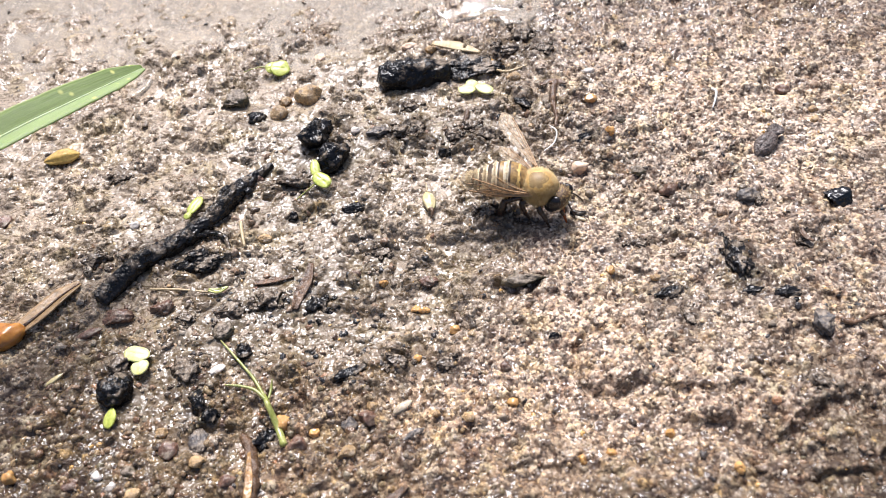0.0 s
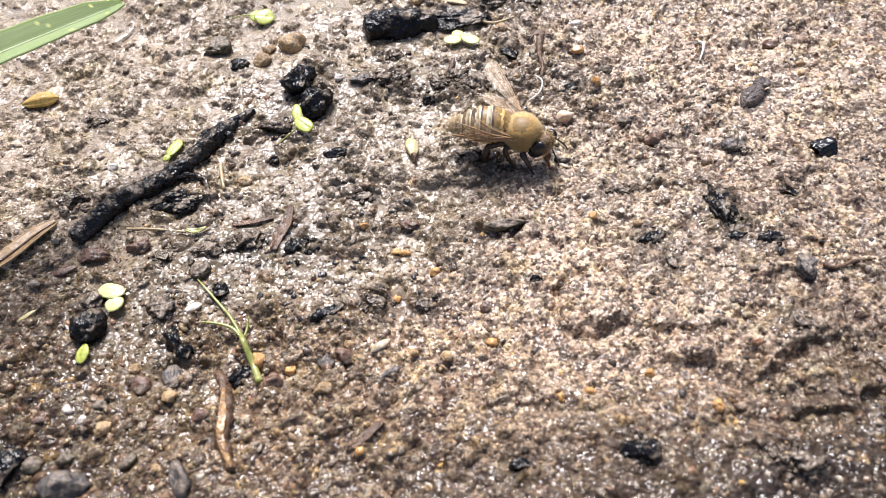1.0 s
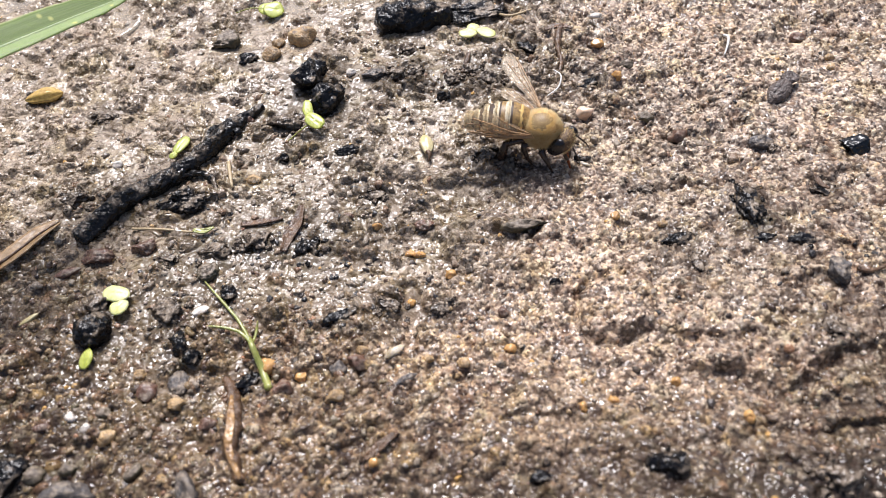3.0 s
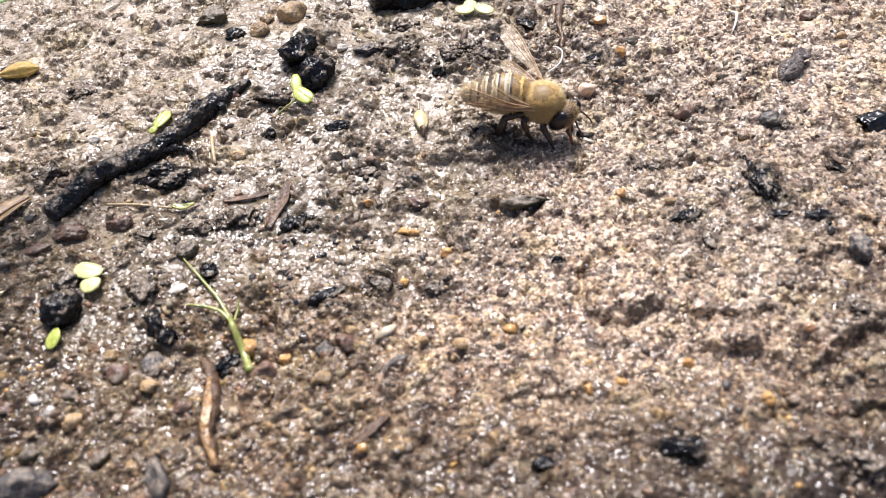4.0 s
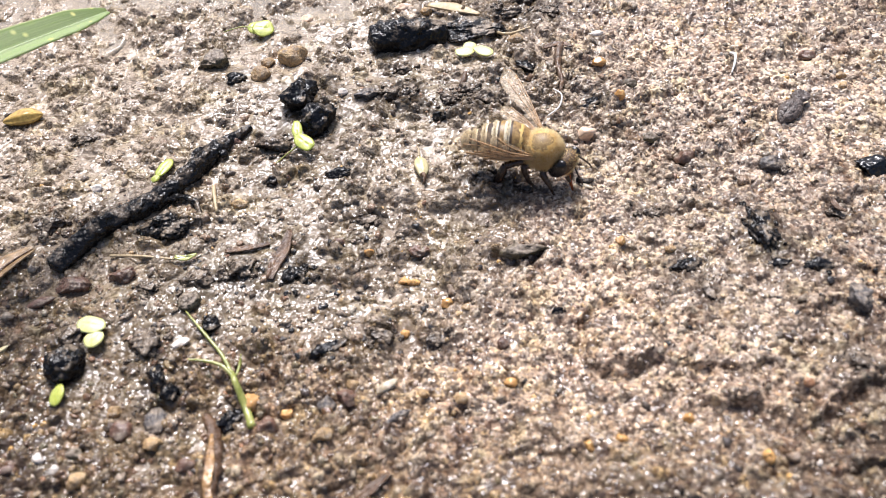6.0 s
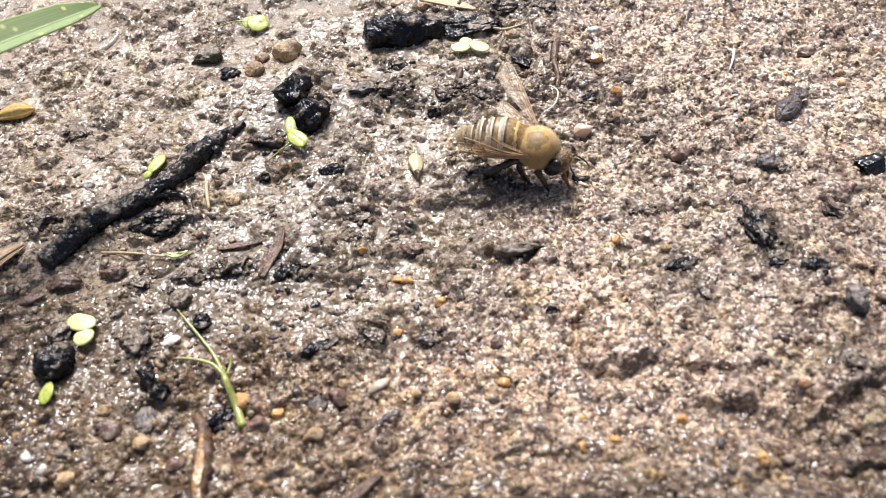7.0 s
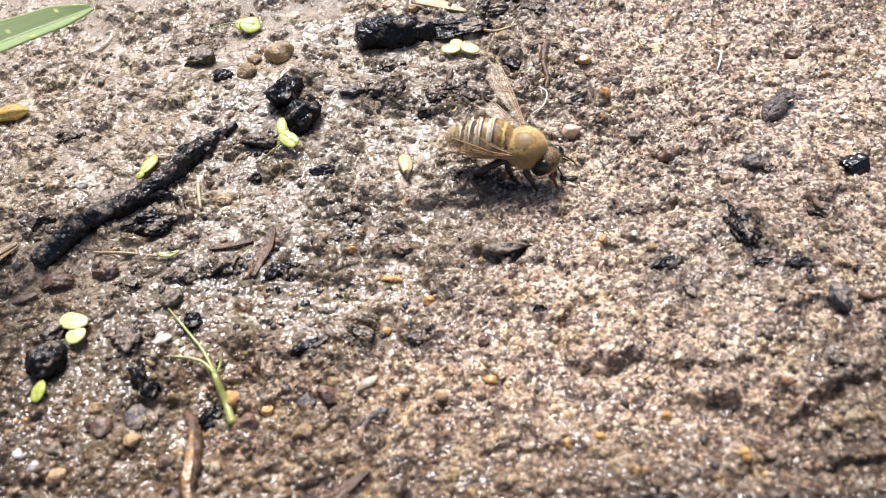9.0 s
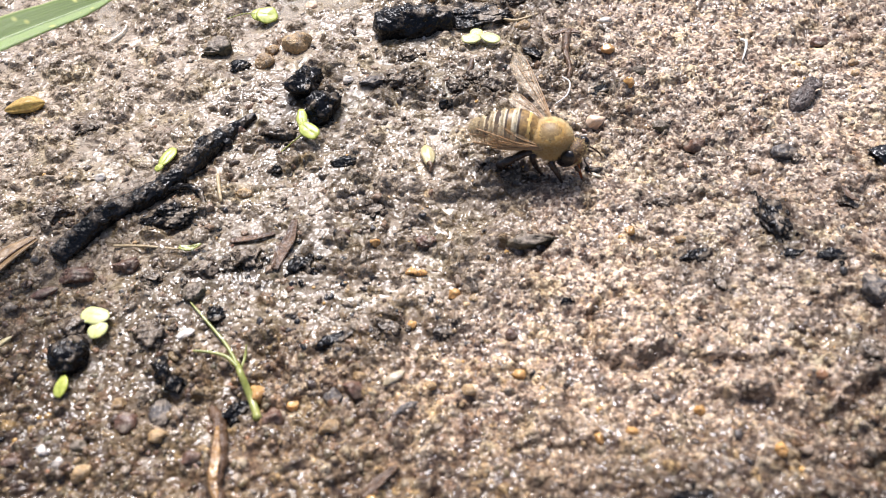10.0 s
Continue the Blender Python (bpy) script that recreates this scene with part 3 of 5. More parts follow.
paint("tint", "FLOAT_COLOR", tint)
paint("silt", "FLOAT", WET)
paint("film", "FLOAT", FILM)
paint("wet", "FLOAT", np.clip(0.72 + 0.15 * WET + 0.15 * FILM + 0.35 * hill(GX, GY, -4, 44, 22, 18) - 0.25 * hill(GX, GY, 34, 60, 30, 40) + 0.3 * lattice(GX, GY, 5.0, 33) + 0.4 * lattice(GX, GY, 1.9, 34), 0.1, 1))

# a film of standing water in the low, wet part
wx, wy = np.meshgrid(np.arange(-110, 36, 0.6), np.arange(60, 150, 0.6))
fw = np.clip(1.15 * hill(wx, wy, -36, 112, 50, 24) + 0.2 * lattice(wx, wy, 9.0, 5), 0, 1)
level = relief(wx, wy) + 1.0 * fw - 0.45 + 0.06 * lattice(wx, wy, 5.0, 71) + 0.02 * lattice(wx, wy, 2.2, 72) + 0.40 * lattice(wx, wy, 11.0, 11)
tagged(sheet("water", wx, wy, np.where(fw > 0.3, level, relief(wx, wy) - 3.0), WATER), "thin silty film of water over the mud", "water", kind="structure")


# ---------------------------------------------------------------- mesh helpers
def part(name, bm, material, parent=None, label="", at=None, smooth=True):
    """One mesh object from a bmesh in millimetres, under a parent or at a pose of its own."""
    me = bpy.data.meshes.new(name)
    for v in bm.verts:
        v.co *= MM
    bm.normal_update()
    for f in bm.faces:
        f.smooth = smooth
    bm.to_mesh(me)
    bm.free()
    for m in material if isinstance(material, (list, tuple)) else (material,):
        me.materials.append(m)
    ob = new(name, me)
    if parent is not None:
        ob.parent = parent
    if at is not None:
        ob.matrix_basis = at
    return tagged(ob, label)


def mm_pose(x, y, z, rx=0, ry=0, rz=0):
    return pose(x * MM, y * MM, z * MM, rx, ry, rz)


def blob(radii, seed, detail=3, rough=0.12, chips=0, freq=1.6, fine=0.0):
    """A rounded lump: chips cut flat faces off it, rough and fine set its relief."""
    rnd = random.Random(seed)
    bm = bmesh.new()
    bmesh.ops.create_icosphere(bm, subdivisions=detail, radius=1.0)
    cuts = []
    for _ in range(chips):
        n = Vector((rnd.uniform(-1, 1), rnd.uniform(-1, 1), rnd.uniform(-0.5, 1))).normalized()
        cuts.append((n, rnd.uniform(0.5, 0.8)))
    off = Vector((seed * 3.7 % 50, seed * 1.9 % 50, seed * 7.3 % 50))
    for v in bm.verts:
        p = v.co.normalized()
        q = p.copy()
        for n, d in cuts:
            e = q.dot(n)
            if e > d:
                q -= n * (e - d)
        q += p * (noise.noise(p * freq + off) * rough)
        if fine:
            q += p * (noise.noise(p * freq * 3.0 + off) * fine + noise.noise(p * freq * 7 + off) * fine * 0.8)
        v.co = Vector((q.x * radii[0], q.y * radii[1], q.z * radii[2]))
    return bm


def tube(points, radii, seed=0, sides=8, rough=0.0, turns=4, ridge=0.0):
    """A tapered, bent rod through the points, closed and rounded at its ends."""
    rnd_off = Vector((seed * 1.7 % 40, seed * 2.3 % 40, seed * 5.1 % 40))
    pts = [Vector(p) for p in points]
    path, rad = [], []
    n = len(pts)
    for k in range(n - 1):
        p0, p1, p2, p3 = pts[max(k - 1, 0)], pts[k], pts[k + 1], pts[min(k + 2, n - 1)]
        for s in range(turns):
            t = s / turns
            path.append(0.5 * ((2 * p1) + (p2 - p0) * t + (2 * p0 - 5 * p1 + 4 * p2 - p3) * t * t + (3 * p1 - p0 - 3 * p2 + p3) * t ** 3))
            rad.append(radii[k] * (1 - t) + radii[k + 1] * t)
    path.append(pts[-1])
    rad.append(radii[-1])
    bm = bmesh.new()
    rings = []
    up = Vector((0.123, 0.05, 1)).normalized()
    for k, (p, r) in enumerate(zip(path, rad)):
        ahead = (path[min(k + 1, len(path) - 1)] - path[max(k - 1, 0)]).normalized()
        side = ahead.cross(up)
        side = side.normalized() if side.length > 1e-4 else Vector((1, 0, 0))
        over = side.cross(ahead).normalized()
        ring = []
        for a in range(sides):
            w = 2 * math.pi * a / sides
            d = side * math.cos(w) + over * math.sin(w)
            rr = r * (1 + rough * noise.noise(Vector((p * 1.1 + d * 0.9 * r)) + rnd_off) * 1.6 + ridge * math.sin(w * 3 + k * 0.15))
            if rough:
                rr *= 1 + rough * (0.8 * noise.noise((p + d * r) * 2.6 + rnd_off) + 0.6 * noise.noise((p + d * r) * 6.0 + rnd_off))
            ring.append(bm.verts.new(p + d * rr))
        rings.append(ring)
    for a, b in zip(rings, rings[1:]):
        for k in range(sides):
            bm.faces.new((a[k], a[(k + 1) % sides], b[(k + 1) % sides], b[k]))
    for ring, k, sign in ((rings[0], 0, -1), (rings[-1], -1, 1)):
        end = path[k] + (path[k] - path[1 if k == 0 else -2]).normalized() * rad[k] * 0.45
        c = bm.verts.new(end)
        for i in range(sides):
            a, b = ring[i], ring[(i + 1) % sides]
            bm.faces.new((b, a, c) if sign < 0 else (a, b, c))
    bmesh.ops.recalc_face_normals(bm, faces=bm.faces)
    return bm


def lie(x, y, sink=0.0, reach=1.3):
    return ground_z(x, y, reach) - sink


COUNT = [0]


def lump(name, x, y, radii, material, label, category, turn=0.0, chips=0, rough=0.14, fine=0.05, sink=0.3, detail=3, group="", lean=0.0, lift=None):
    """One loose lump lying sunk by a share of its height."""
    COUNT[0] += 1
    if len(label.split()) < 4:
        label += " on wet mud"
    bm = blob(radii, COUNT[0] * 13 + 5, detail, rough, chips, 1.7, fine)
    z = ground_z(x, y, max(radii[0] * 0.6, 0.2)) + radii[2] * (1 - 2 * sink) if lift is None else lift
    ob = part(name, bm, material, at=mm_pose(x, y, z, lean, 0, turn), smooth=chips == 0 or fine > 0.03)
    return tagged(ob, label, category, group)


def rod(name, points, radii, material, label, category, height=0.0, rough=0.12, sides=8, group="", turns=4, ridge=0.0):
    """A thin thing lying along the ground; points are (x, y) or (x, y, clearance)."""
    if len(label.split()) < 4:
        label += " on wet mud"
    COUNT[0] += 1
    x0, y0 = points[0][:2]
    z0 = lie(x0, y0)
    p3 = []
    for k, p in enumerate(points):
        extra = p[2] if len(p) > 2 else height
        p3.append((p[0] - x0, p[1] - y0, lie(p[0], p[1]) + extra + radii[k] * 0.4 - z0))
    ob = part(name, tube(p3, radii, COUNT[0], sides, rough, turns, ridge), material, at=mm_pose(x0, y0, z0))
    return tagged(ob, label, category, group)


# ---------------------------------------------------------------- the bee
def ellipsoid(c, r, rings=20, sides=28, tilt=0.0):
    bm = bmesh.new()
    bmesh.ops.create_uvsphere(bm, u_segments=sides, v_segments=rings, radius=1.0)
    m = Matrix.Translation(c) @ Euler((0, radians(tilt), 0)).to_matrix().to_4x4() @ Matrix.Diagonal((*r, 1))
    bmesh.ops.transform(bm, matrix=m, verts=bm.verts)
    return bm


def hairs(seed, n, c, r, length, keep, sweep=(-0.35, 0, 0.1), tilt=0.0, thick=0.045):
    """Short fine hairs on an ellipsoid, each a thin three-sided spike."""
    rnd = random.Random(seed)
    bm = bmesh.new()
    turn = Euler((0, radians(tilt), 0)).to_matrix()
    made = 0
    while made < n:
        d = Vector((rnd.gauss(0, 1), rnd.gauss(0, 1), rnd.gauss(0, 1))).normalized()
        if not keep(d):
            continue
        made += 1
        p = Vector(c) + turn @ Vector((d.x * r[0], d.y * r[1], d.z * r[2]))
        nrm = (turn @ Vector((d.x / r[0], d.y / r[1], d.z / r[2]))).normalized()
        way = (nrm + Vector(sweep) + Vector((rnd.gauss(0, 0.3), rnd.gauss(0, 0.3), rnd.gauss(0, 0.3)))).normalized()
        side = way.cross(Vector((rnd.gauss(0, 1), rnd.gauss(0, 1), rnd.gauss(0, 1)))).normalized() * thick * 0.5
        third = way.cross(side).normalized() * thick * 0.5
        tip = bm.verts.new(p + way * length * rnd.uniform(0.6, 1.2))
        a, b, e = (bm.verts.new(p + q - nrm * 0.05) for q in (side, -side * 0.5 + third, -side * 0.5 - third))
        bm.faces.new((a, b, tip)), bm.faces.new((b, e, tip)), bm.faces.new((e, a, tip))
    return bm


AB_LEN, AB_R = 6.9, 2.05


def ab_radius(s):
    return AB_R * max(0.02, math.sin(math.pi * min(1.0, 0.11 + 0.89 * s) ** 0.82) ** 0.62 * (1 - 0.26 * s ** 1.6))


def ab_centre(s):
    return Vector((-AB_LEN * s, 0, 0.35 * math.sin(math.pi * s) - 0.55 * s * s))


def tergite(s0, s1, pale, swell, sides=36):
    """One ring of the abdomen; its front share is the pale hair band."""
    bm = bmesh.new()
    rings = []
    steps = 9
    for k in range(steps + 1):
        s = s0 + (s1 - s0) * k / steps
        r = ab_radius(s) * (1 + swell * (k / steps)) - (0.06 if k == steps else 0)
        c = ab_centre(s)
        rings.append([bm.verts.new(c + Vector((0.02 * noise.noise(Vector((s * 30, a, 0))), r * math.cos(2 * math.pi * a / sides), 0.93 * r * math.sin(2 * math.pi * a / sides)))) for a in range(sides)])
    for k, (a, b) in enumerate(zip(rings, rings[1:])):
        for i in range(sides):
            f = bm.faces.new((a[i], b[i], b[(i + 1) % sides], a[(i + 1) % sides]))
            w = 0.12 * noise.noise(Vector((i * 0.6, s0 * 40, 3)))
            f.material_index = 1 if (k + 0.5) / steps < pale + w else (2 if k >= steps - 2 else 0)
    for ring, flip in ((rings[0], 1), (rings[-1], -1)):
        f = bm.faces.new(ring[::flip])
        f.material_index = 0
    bmesh.ops.recalc_face_normals(bm, faces=bm.faces)
    return bm


def wing_shape(length, width, seed):
    """Outline of a wing along x with its trailing side towards y."""
    us = [k / 26 for k in range(27)]
    lead = [-0.10 * width * math.sin(math.pi * u) * (1 - u) - 0.02 for u in us]
    trail = [width * (0.10 + 0.90 * math.sin(math.pi * min(1, u ** 1.25 * 0.62 + 0.02)) ** 1.1) * math.sqrt(max(0.0, 1 - max(0.0, (u - 0.72) / 0.28) ** 2.2)) for u in us]
    lead = [a + (0.55 * width * max(0.0, (u - 0.8) / 0.2) ** 2.4) for a, u in zip(lead, us)]
    return us, lead, trail


def wing(name, length, width, at, parent, label, seed, bow=0.0, bold=1.0):
    us, lead, trail = wing_shape(length, width, seed)
    bm = bmesh.new()
    across = 7
    grid = []
    for u, a, b in zip(us, lead, trail):
        b = max(b, a + 0.02)
        row = []
        for k in range(across):
            y = a + (b - a) * k / (across - 1)
            z = 0.10 * math.sin(3.0 * u * math.pi) * 0.3 + 0.05 * math.cos(k * 2.1 + u * 3) - 0.25 * u * u + bow * math.sin(math.pi * k / (across - 1)) * min(1, u * 3)
            row.append(bm.verts.new((u * length, y, z)))
        grid.append(row)
    for r, q in zip(grid, grid[1:]):
        for k in range(across - 1):
            bm.faces.new((r[k], r[k + 1], q[k + 1], q[k]))
    ext = bmesh.ops.solidify(bm, geom=list(bm.faces), thickness=0.02)
    ob = part(name, bm, WING, parent, label, at)

    def at_uv(u, w):
        k = min(int(u * 26), 25)
        f = u * 26 - k
        a, b = lead[k] * (1 - f) + lead[k + 1] * f, trail[k] * (1 - f) + trail[k + 1] * f
        y = a + (b - a) * w
        return (u * length, y, 0.10 * math.sin(3.0 * u * math.pi) * 0.3 + (0.05 if bow == 0 else -0.05) - 0.25 * u * u + bow * math.sin(math.pi * w) * min(1, u * 3))
    runs = (((0, 0.1), (0.3, 0.03), (0.6, 0.02), (0.82, 0.05)), ((0, 0.4), (0.25, 0.2), (0.5, 0.2), (0.72, 0.12)),
            ((0.02, 0.6), (0.28, 0.45), (0.5, 0.5), (0.78, 0.6)), ((0.05, 0.8), (0.3, 0.8), (0.48, 0.93)),
            ((0.5, 0.2), (0.62, 0.4), (0.86, 0.4)), ((0.28, 0.2), (0.33, 0.42), (0.36, 0.8)), ((0.52, 0.2), (0.54, 0.5)), ((0.68, 0.13), (0.7, 0.55)))
    for n, run in enumerate(runs):
        thick = bold * (0.15 if n == 0 else (0.10 if n < 3 else 0.06))
        part("vein", tube([at_uv(*p) for p in run], [thick] + [thick * 0.7] * (len(run) - 1), n, 5), VEIN, ob)
    return ob


def axes(origin, along, trailing):
    """A pose with x along the wing and y towards its trailing edge."""
    x = Vector(along).normalized()
    y = Vector(trailing) - x * Vector(trailing).dot(x)
    y.normalize()
    z = x.cross(y)
    return Matrix(((x.x, y.x, z.x, origin[0] * MM), (x.y, y.y, z.y, origin[1] * MM), (x.z, y.z, z.z, origin[2] * MM), (0, 0, 0, 1)))


BEE_AT = (5.7, 59.15, -1.15)
BEE_TURN = -28.0
bee = tagged(new("honey_bee"), "honey bee drinking from wet mud, golden thorax, striped abdomen", "bee")
bee.matrix_basis = mm_pose(*BEE_AT, 0, 0, BEE_TURN)
bee.empty_display_size = 0.002
TH = (0.0, -0.3, 4.3)
BALD = Vector((0.02, -0.22, 0.97))
bm = ellipsoid(TH, (1.95, 1.85, 1.95), 32, 44)
for f in bm.faces:
    f.material_index = int((f.calc_center_median() - Vector(TH)).normalized().dot(BALD) < 0.84 + 0.12 * noise.noise(f.calc_center_median() * 1.7))
thorax = part("thorax", bm, [GREYCHITIN, GOLDSKIN], bee, "grey-brown thorax ringed with golden fuzz")
part("thorax_fuzz", hairs(1, 12500, TH, (1.9, 1.8, 1.9), 0.46, lambda d: random.Random(int(d.x * 9999)).random() < min(1.0, max(0.03, (0.95 - d.dot(BALD)) * 3)), thick=0.035), GOLD, thorax, "golden hair")
HD = (2.2, -0.1, 3.35)
head = part("head", ellipsoid(HD, (1.05, 1.6, 1.6), tilt=38), HEADCHITIN, bee, "brown head")
part("head_fuzz", hairs(2, 1500, HD, (1.06, 1.6, 1.61), 0.3, lambda d: abs(d.y) < 0.62 and (d.z < 0.2 or random.Random(int(d.y * 9999)).random() < 0.3), (0.15, 0, 0.1), 38), GOLD, head, "golden hair")
for side, ex in ((-1, 2.0), (1, 2.4)):
    part("eye", ellipsoid((ex + 0.05, side * 1.08 - 0.05, 3.35), (0.86, 0.66, 1.38), tilt=30), EYE, head, "large glossy black compound eye")
    part("antenna", tube([(2.95, side * 0.3, 3.4), (3.3, side * 0.6 + 0.5, 3.35), (3.7, side * 0.9 + 0.6, 2.8), (4.2, side * 1.1 + 0.7, 2.1), (4.5, side * 1.2 + 0.7, 1.5)], [0.10, 0.09, 0.085, 0.085, 0.07], 3, 7), CHITIN, head, "dark elbowed antenna")
    part("mandible", tube([(2.95, side * 0.42 - 0.45, 2.3), (3.2, side * 0.35 - 0.5, 1.85), (3.25, side * 0.1 - 0.5, 1.5)], [0.22, 0.2, 0.08], 5, 7), BROWNCHITIN, head)
part("proboscis", tube([(2.95, -0.45, 2.3), (3.15, -0.5, 1.5), (3.4, -0.55, 0.8), (3.56, -0.55, 0.1)], [0.2, 0.18, 0.15, 0.06], 6, 8), TONGUE, head, "red-brown tongue reaching into the mud")

AB_AT = mm_pose(-1.45, -0.15, 4.5, 0, 0, 21)
bm = tergite(0.0, 0.13, 0.0, 0.0)
abdomen = part("abdomen", bm, [AMBERCHITIN, AMBERCHITIN, BROWNCHITIN], bee, "abdomen with amber, dark and cream bands", AB_AT)
for s0, s1, pale, mats in ((0.10, 0.30, 0.22, (AMBERCHITIN, GOLDSKIN, BROWNCHITIN)), (0.285, 0.475, 0.42, (AMBERCHITIN, CREAMSKIN, BROWNCHITIN)), (0.46, 0.63, 0.5, (BROWNCHITIN, CREAMSKIN, BROWNCHITIN)),
                           (0.615, 0.775, 0.58, (BROWNCHITIN, CREAMSKIN, BROWNCHITIN)), (0.76, 0.90, 0.52, (BROWNCHITIN, CREAMSKIN, BROWNCHITIN)), (0.885, 1.0, 0.55, (BROWNCHITIN, CREAMSKIN, BROWNCHITIN))):
    part("tergite", tergite(s0, s1, pale, 0.015), list(mats), abdomen)
for n, s in enumerate((0.30, 0.49, 0.645, 0.79, 0.91)):
    c, r = ab_centre(s), ab_radius(s)
    part("hair_band", hairs(20 + n, 1300, c, (0.34, r, 0.93 * r), 0.34, lambda d: abs(d.x) < 0.6, (-1.6, 0, 0), 0, 0.045), CREAM, abdomen, "pale cream hair band")
part("tail_hair", hairs(30, 520, ab_centre(0.84), (1.0, 0.95, 0.88), 0.4, lambda d: d.x < -0.1, (-0.8, 0, 0)), CREAM, abdomen, "pale hair")
part("underside_hair", hairs(31, 1600, ab_centre(0.4), (2.6, 2.1, 1.95), 0.4, lambda d: d.z < -0.1, (-0.5, 0, 0)), GOLD, abdomen, "pale golden hair")

for sx, pts in ((-1, ((1.0, 0.9, 3.0), (0.7, 1.7, 2.6), (1.5, 1.9, 1.5), (2.0, 1.95, 0.5), (2.5, 2.0, 0.0))),
                (-1, ((-0.1, 1.1, 2.9), (-1.3, 1.8, 2.7), (-0.9, 1.95, 1.4), (-0.3, 1.9, 0.5), (0.4, 1.9, 0.0))),
                (1, ((1.0, 0.9, 3.0), (1.6, 2.0, 2.8), (2.1, 2.4, 1.4), (2.4, 2.9, 0.4), (3.0, 3.2, 0.0))),
                (1, ((-0.1, 1.0, 2.9), (-0.4, 2.4, 2.8), (-0.8, 3.4, 1.4), (-0.7, 3.9, 0.4), (-0.3, 4.3, 0.0))),
                (1, ((-0.9, 0.9, 3.0), (-2.0, 2.4, 2.9), (-3.0, 3.2, 1.3), (-3.5, 3.5, 0.3), (-4.0, 3.8, 0.0)))):
    part("leg", tube([(x, sx * y, z) for x, y, z in pts], [0.30, 0.36, 0.27, 0.15, 0.07], 7, 8, 0.08), CHITIN, bee, "dark brown jointed leg")
HIND_AT = mm_pose(-1.0, -1.0, 3.1)
hind = part("hind_leg", tube([(0, 0, 0), (-1.0, -0.75, 0.0), (-2.1, -1.5, -0.3)], [0.36, 0.42, 0.36], 8, 8, 0.08), CHITIN, bee, "dark brown hind leg", HIND_AT)
SHIN_AT = mm_pose(-2.1, -1.5, -0.3)
shin = part("shin", tube([(0, 0, 0.1), (-0.15, -0.25, -0.8), (-0.3, -0.45, -1.7), (-0.35, -0.55, -2.3), (-0.75, -0.6, -2.8)], [0.3, 0.5, 0.52, 0.28, 0.09], 9, 8, 0.08), CHITIN, hind, "broad dark shin and foot", SHIN_AT)

wing("forewing", 9.2, 1.9, axes((-0.7, 1.0, 5.7), (-6.4, 6.1, 1.1), (-0.88, -0.47, -0.1)), bee, "clear amber-tinted wing spread sideways", 1, 0.0, 0.6)
wing("hindwing", 5.0, 1.5, axes((-1.2, 0.7, 5.5), (-0.9, 0.45, 0.05), (-0.8, -0.9, 0.0)), bee, "clear wing", 2, 0.0, 0.5)
wing("forewing", 8.3, 2.7, axes((0.0, -2.1, 4.7), (-7.0, -2.45, 0.1), (-0.05, 0.55, 0.80)), bee, "clear wing folded along the abdomen", 3, -0.35)
wing("hindwing", 5.4, 1.6, axes((-0.6, -2.1, 4.6), (-7.0, -2.8, -0.6), (-0.05, 0.55, 0.76)), bee, "clear wing", 4, -0.3)


# ---------------------------------------------------------------- black sticks and charcoal
stick = rod("stick", [(-42.0, 48.2), (-40.2, 50.6), (-38.2, 52.7), (-35.6, 54.7), (-33.2, 56.9), (-31.2, 59.0), (-29.9, 61.5), (-28.6, 63.6), (-27.4, 65.3), (-25.8, 67.0)],
    [0.95, 1.1, 1.12, 1.05, 1.0, 1.0, 1.1, 0.95, 0.6, 0.4], DARKWOOD, "long soaked black stick lying half in wet mud", "stick", 0.12, 0.15, 30, turns=12, ridge=0.05)
COALS = "black lumps in the mud"
stick_x, stick_y = -42.0, 48.2
stick_z = lie(stick_x, stick_y)


def on_stick(name, points, radii, label, seed, ridge=0.1):
    """A torn piece of wood that still holds to the stick."""
    part(name, tube([(px - stick_x, py - stick_y, lie(px, py) + up - stick_z) for px, py, up in points], radii, seed, 12, 0.25, 7, ridge), DARKWOOD, stick, label)


on_stick("side_branch", [(-33.6, 56.2, 0.4), (-31.6, 56.6, 0.45), (-29.8, 56.0, 0.3), (-28.9, 54.4, 0.1), (-28.6, 52.9, 0.0)], [0.5, 0.42, 0.34, 0.26, 0.12], "thin black side branch in the mud", 51)
on_stick("bark_flake", [(-39.6, 52.6, 0.5), (-38.0, 54.0, 0.7), (-36.2, 55.4, 0.6)], [0.2, 0.45, 0.15], "lifted flake of wet bark", 52)
on_stick("bark_flake", [(-31.6, 60.6, 0.6), (-30.6, 62.5, 0.8), (-29.4, 64.2, 0.5)], [0.2, 0.4, 0.15], "lifted flake of wet bark", 53)
on_stick("bark_flake", [(-33.2, 59.3, 0.2), (-32.3, 59.0, 0.4), (-31.3, 58.4, 0.5)], [0.25, 0.4, 0.2], "lifted flake of wet bark", 54)
on_stick("knot", [(-28.2, 62.6, 0.5), (-27.6, 62.9, 0.55)], [0.55, 0.4], "small knot", 55, 0.0)


DARK_HALOS = []
CRUMBS = {}


def crumb_mesh(material, k):
    """A few shared meshes of small broken crumbs."""
    if (material.name, k) not in CRUMBS:
        bm = blob((1.0, 0.8, 0.7), 300 + k * 17, 2, 0.35, 5, 1.9, 0.15)
        ob = part("crumb", bm, material)
        CRUMBS[(material.name, k)] = ob.data
        bpy.data.objects.remove(ob)
    return CRUMBS[(material.name, k)]


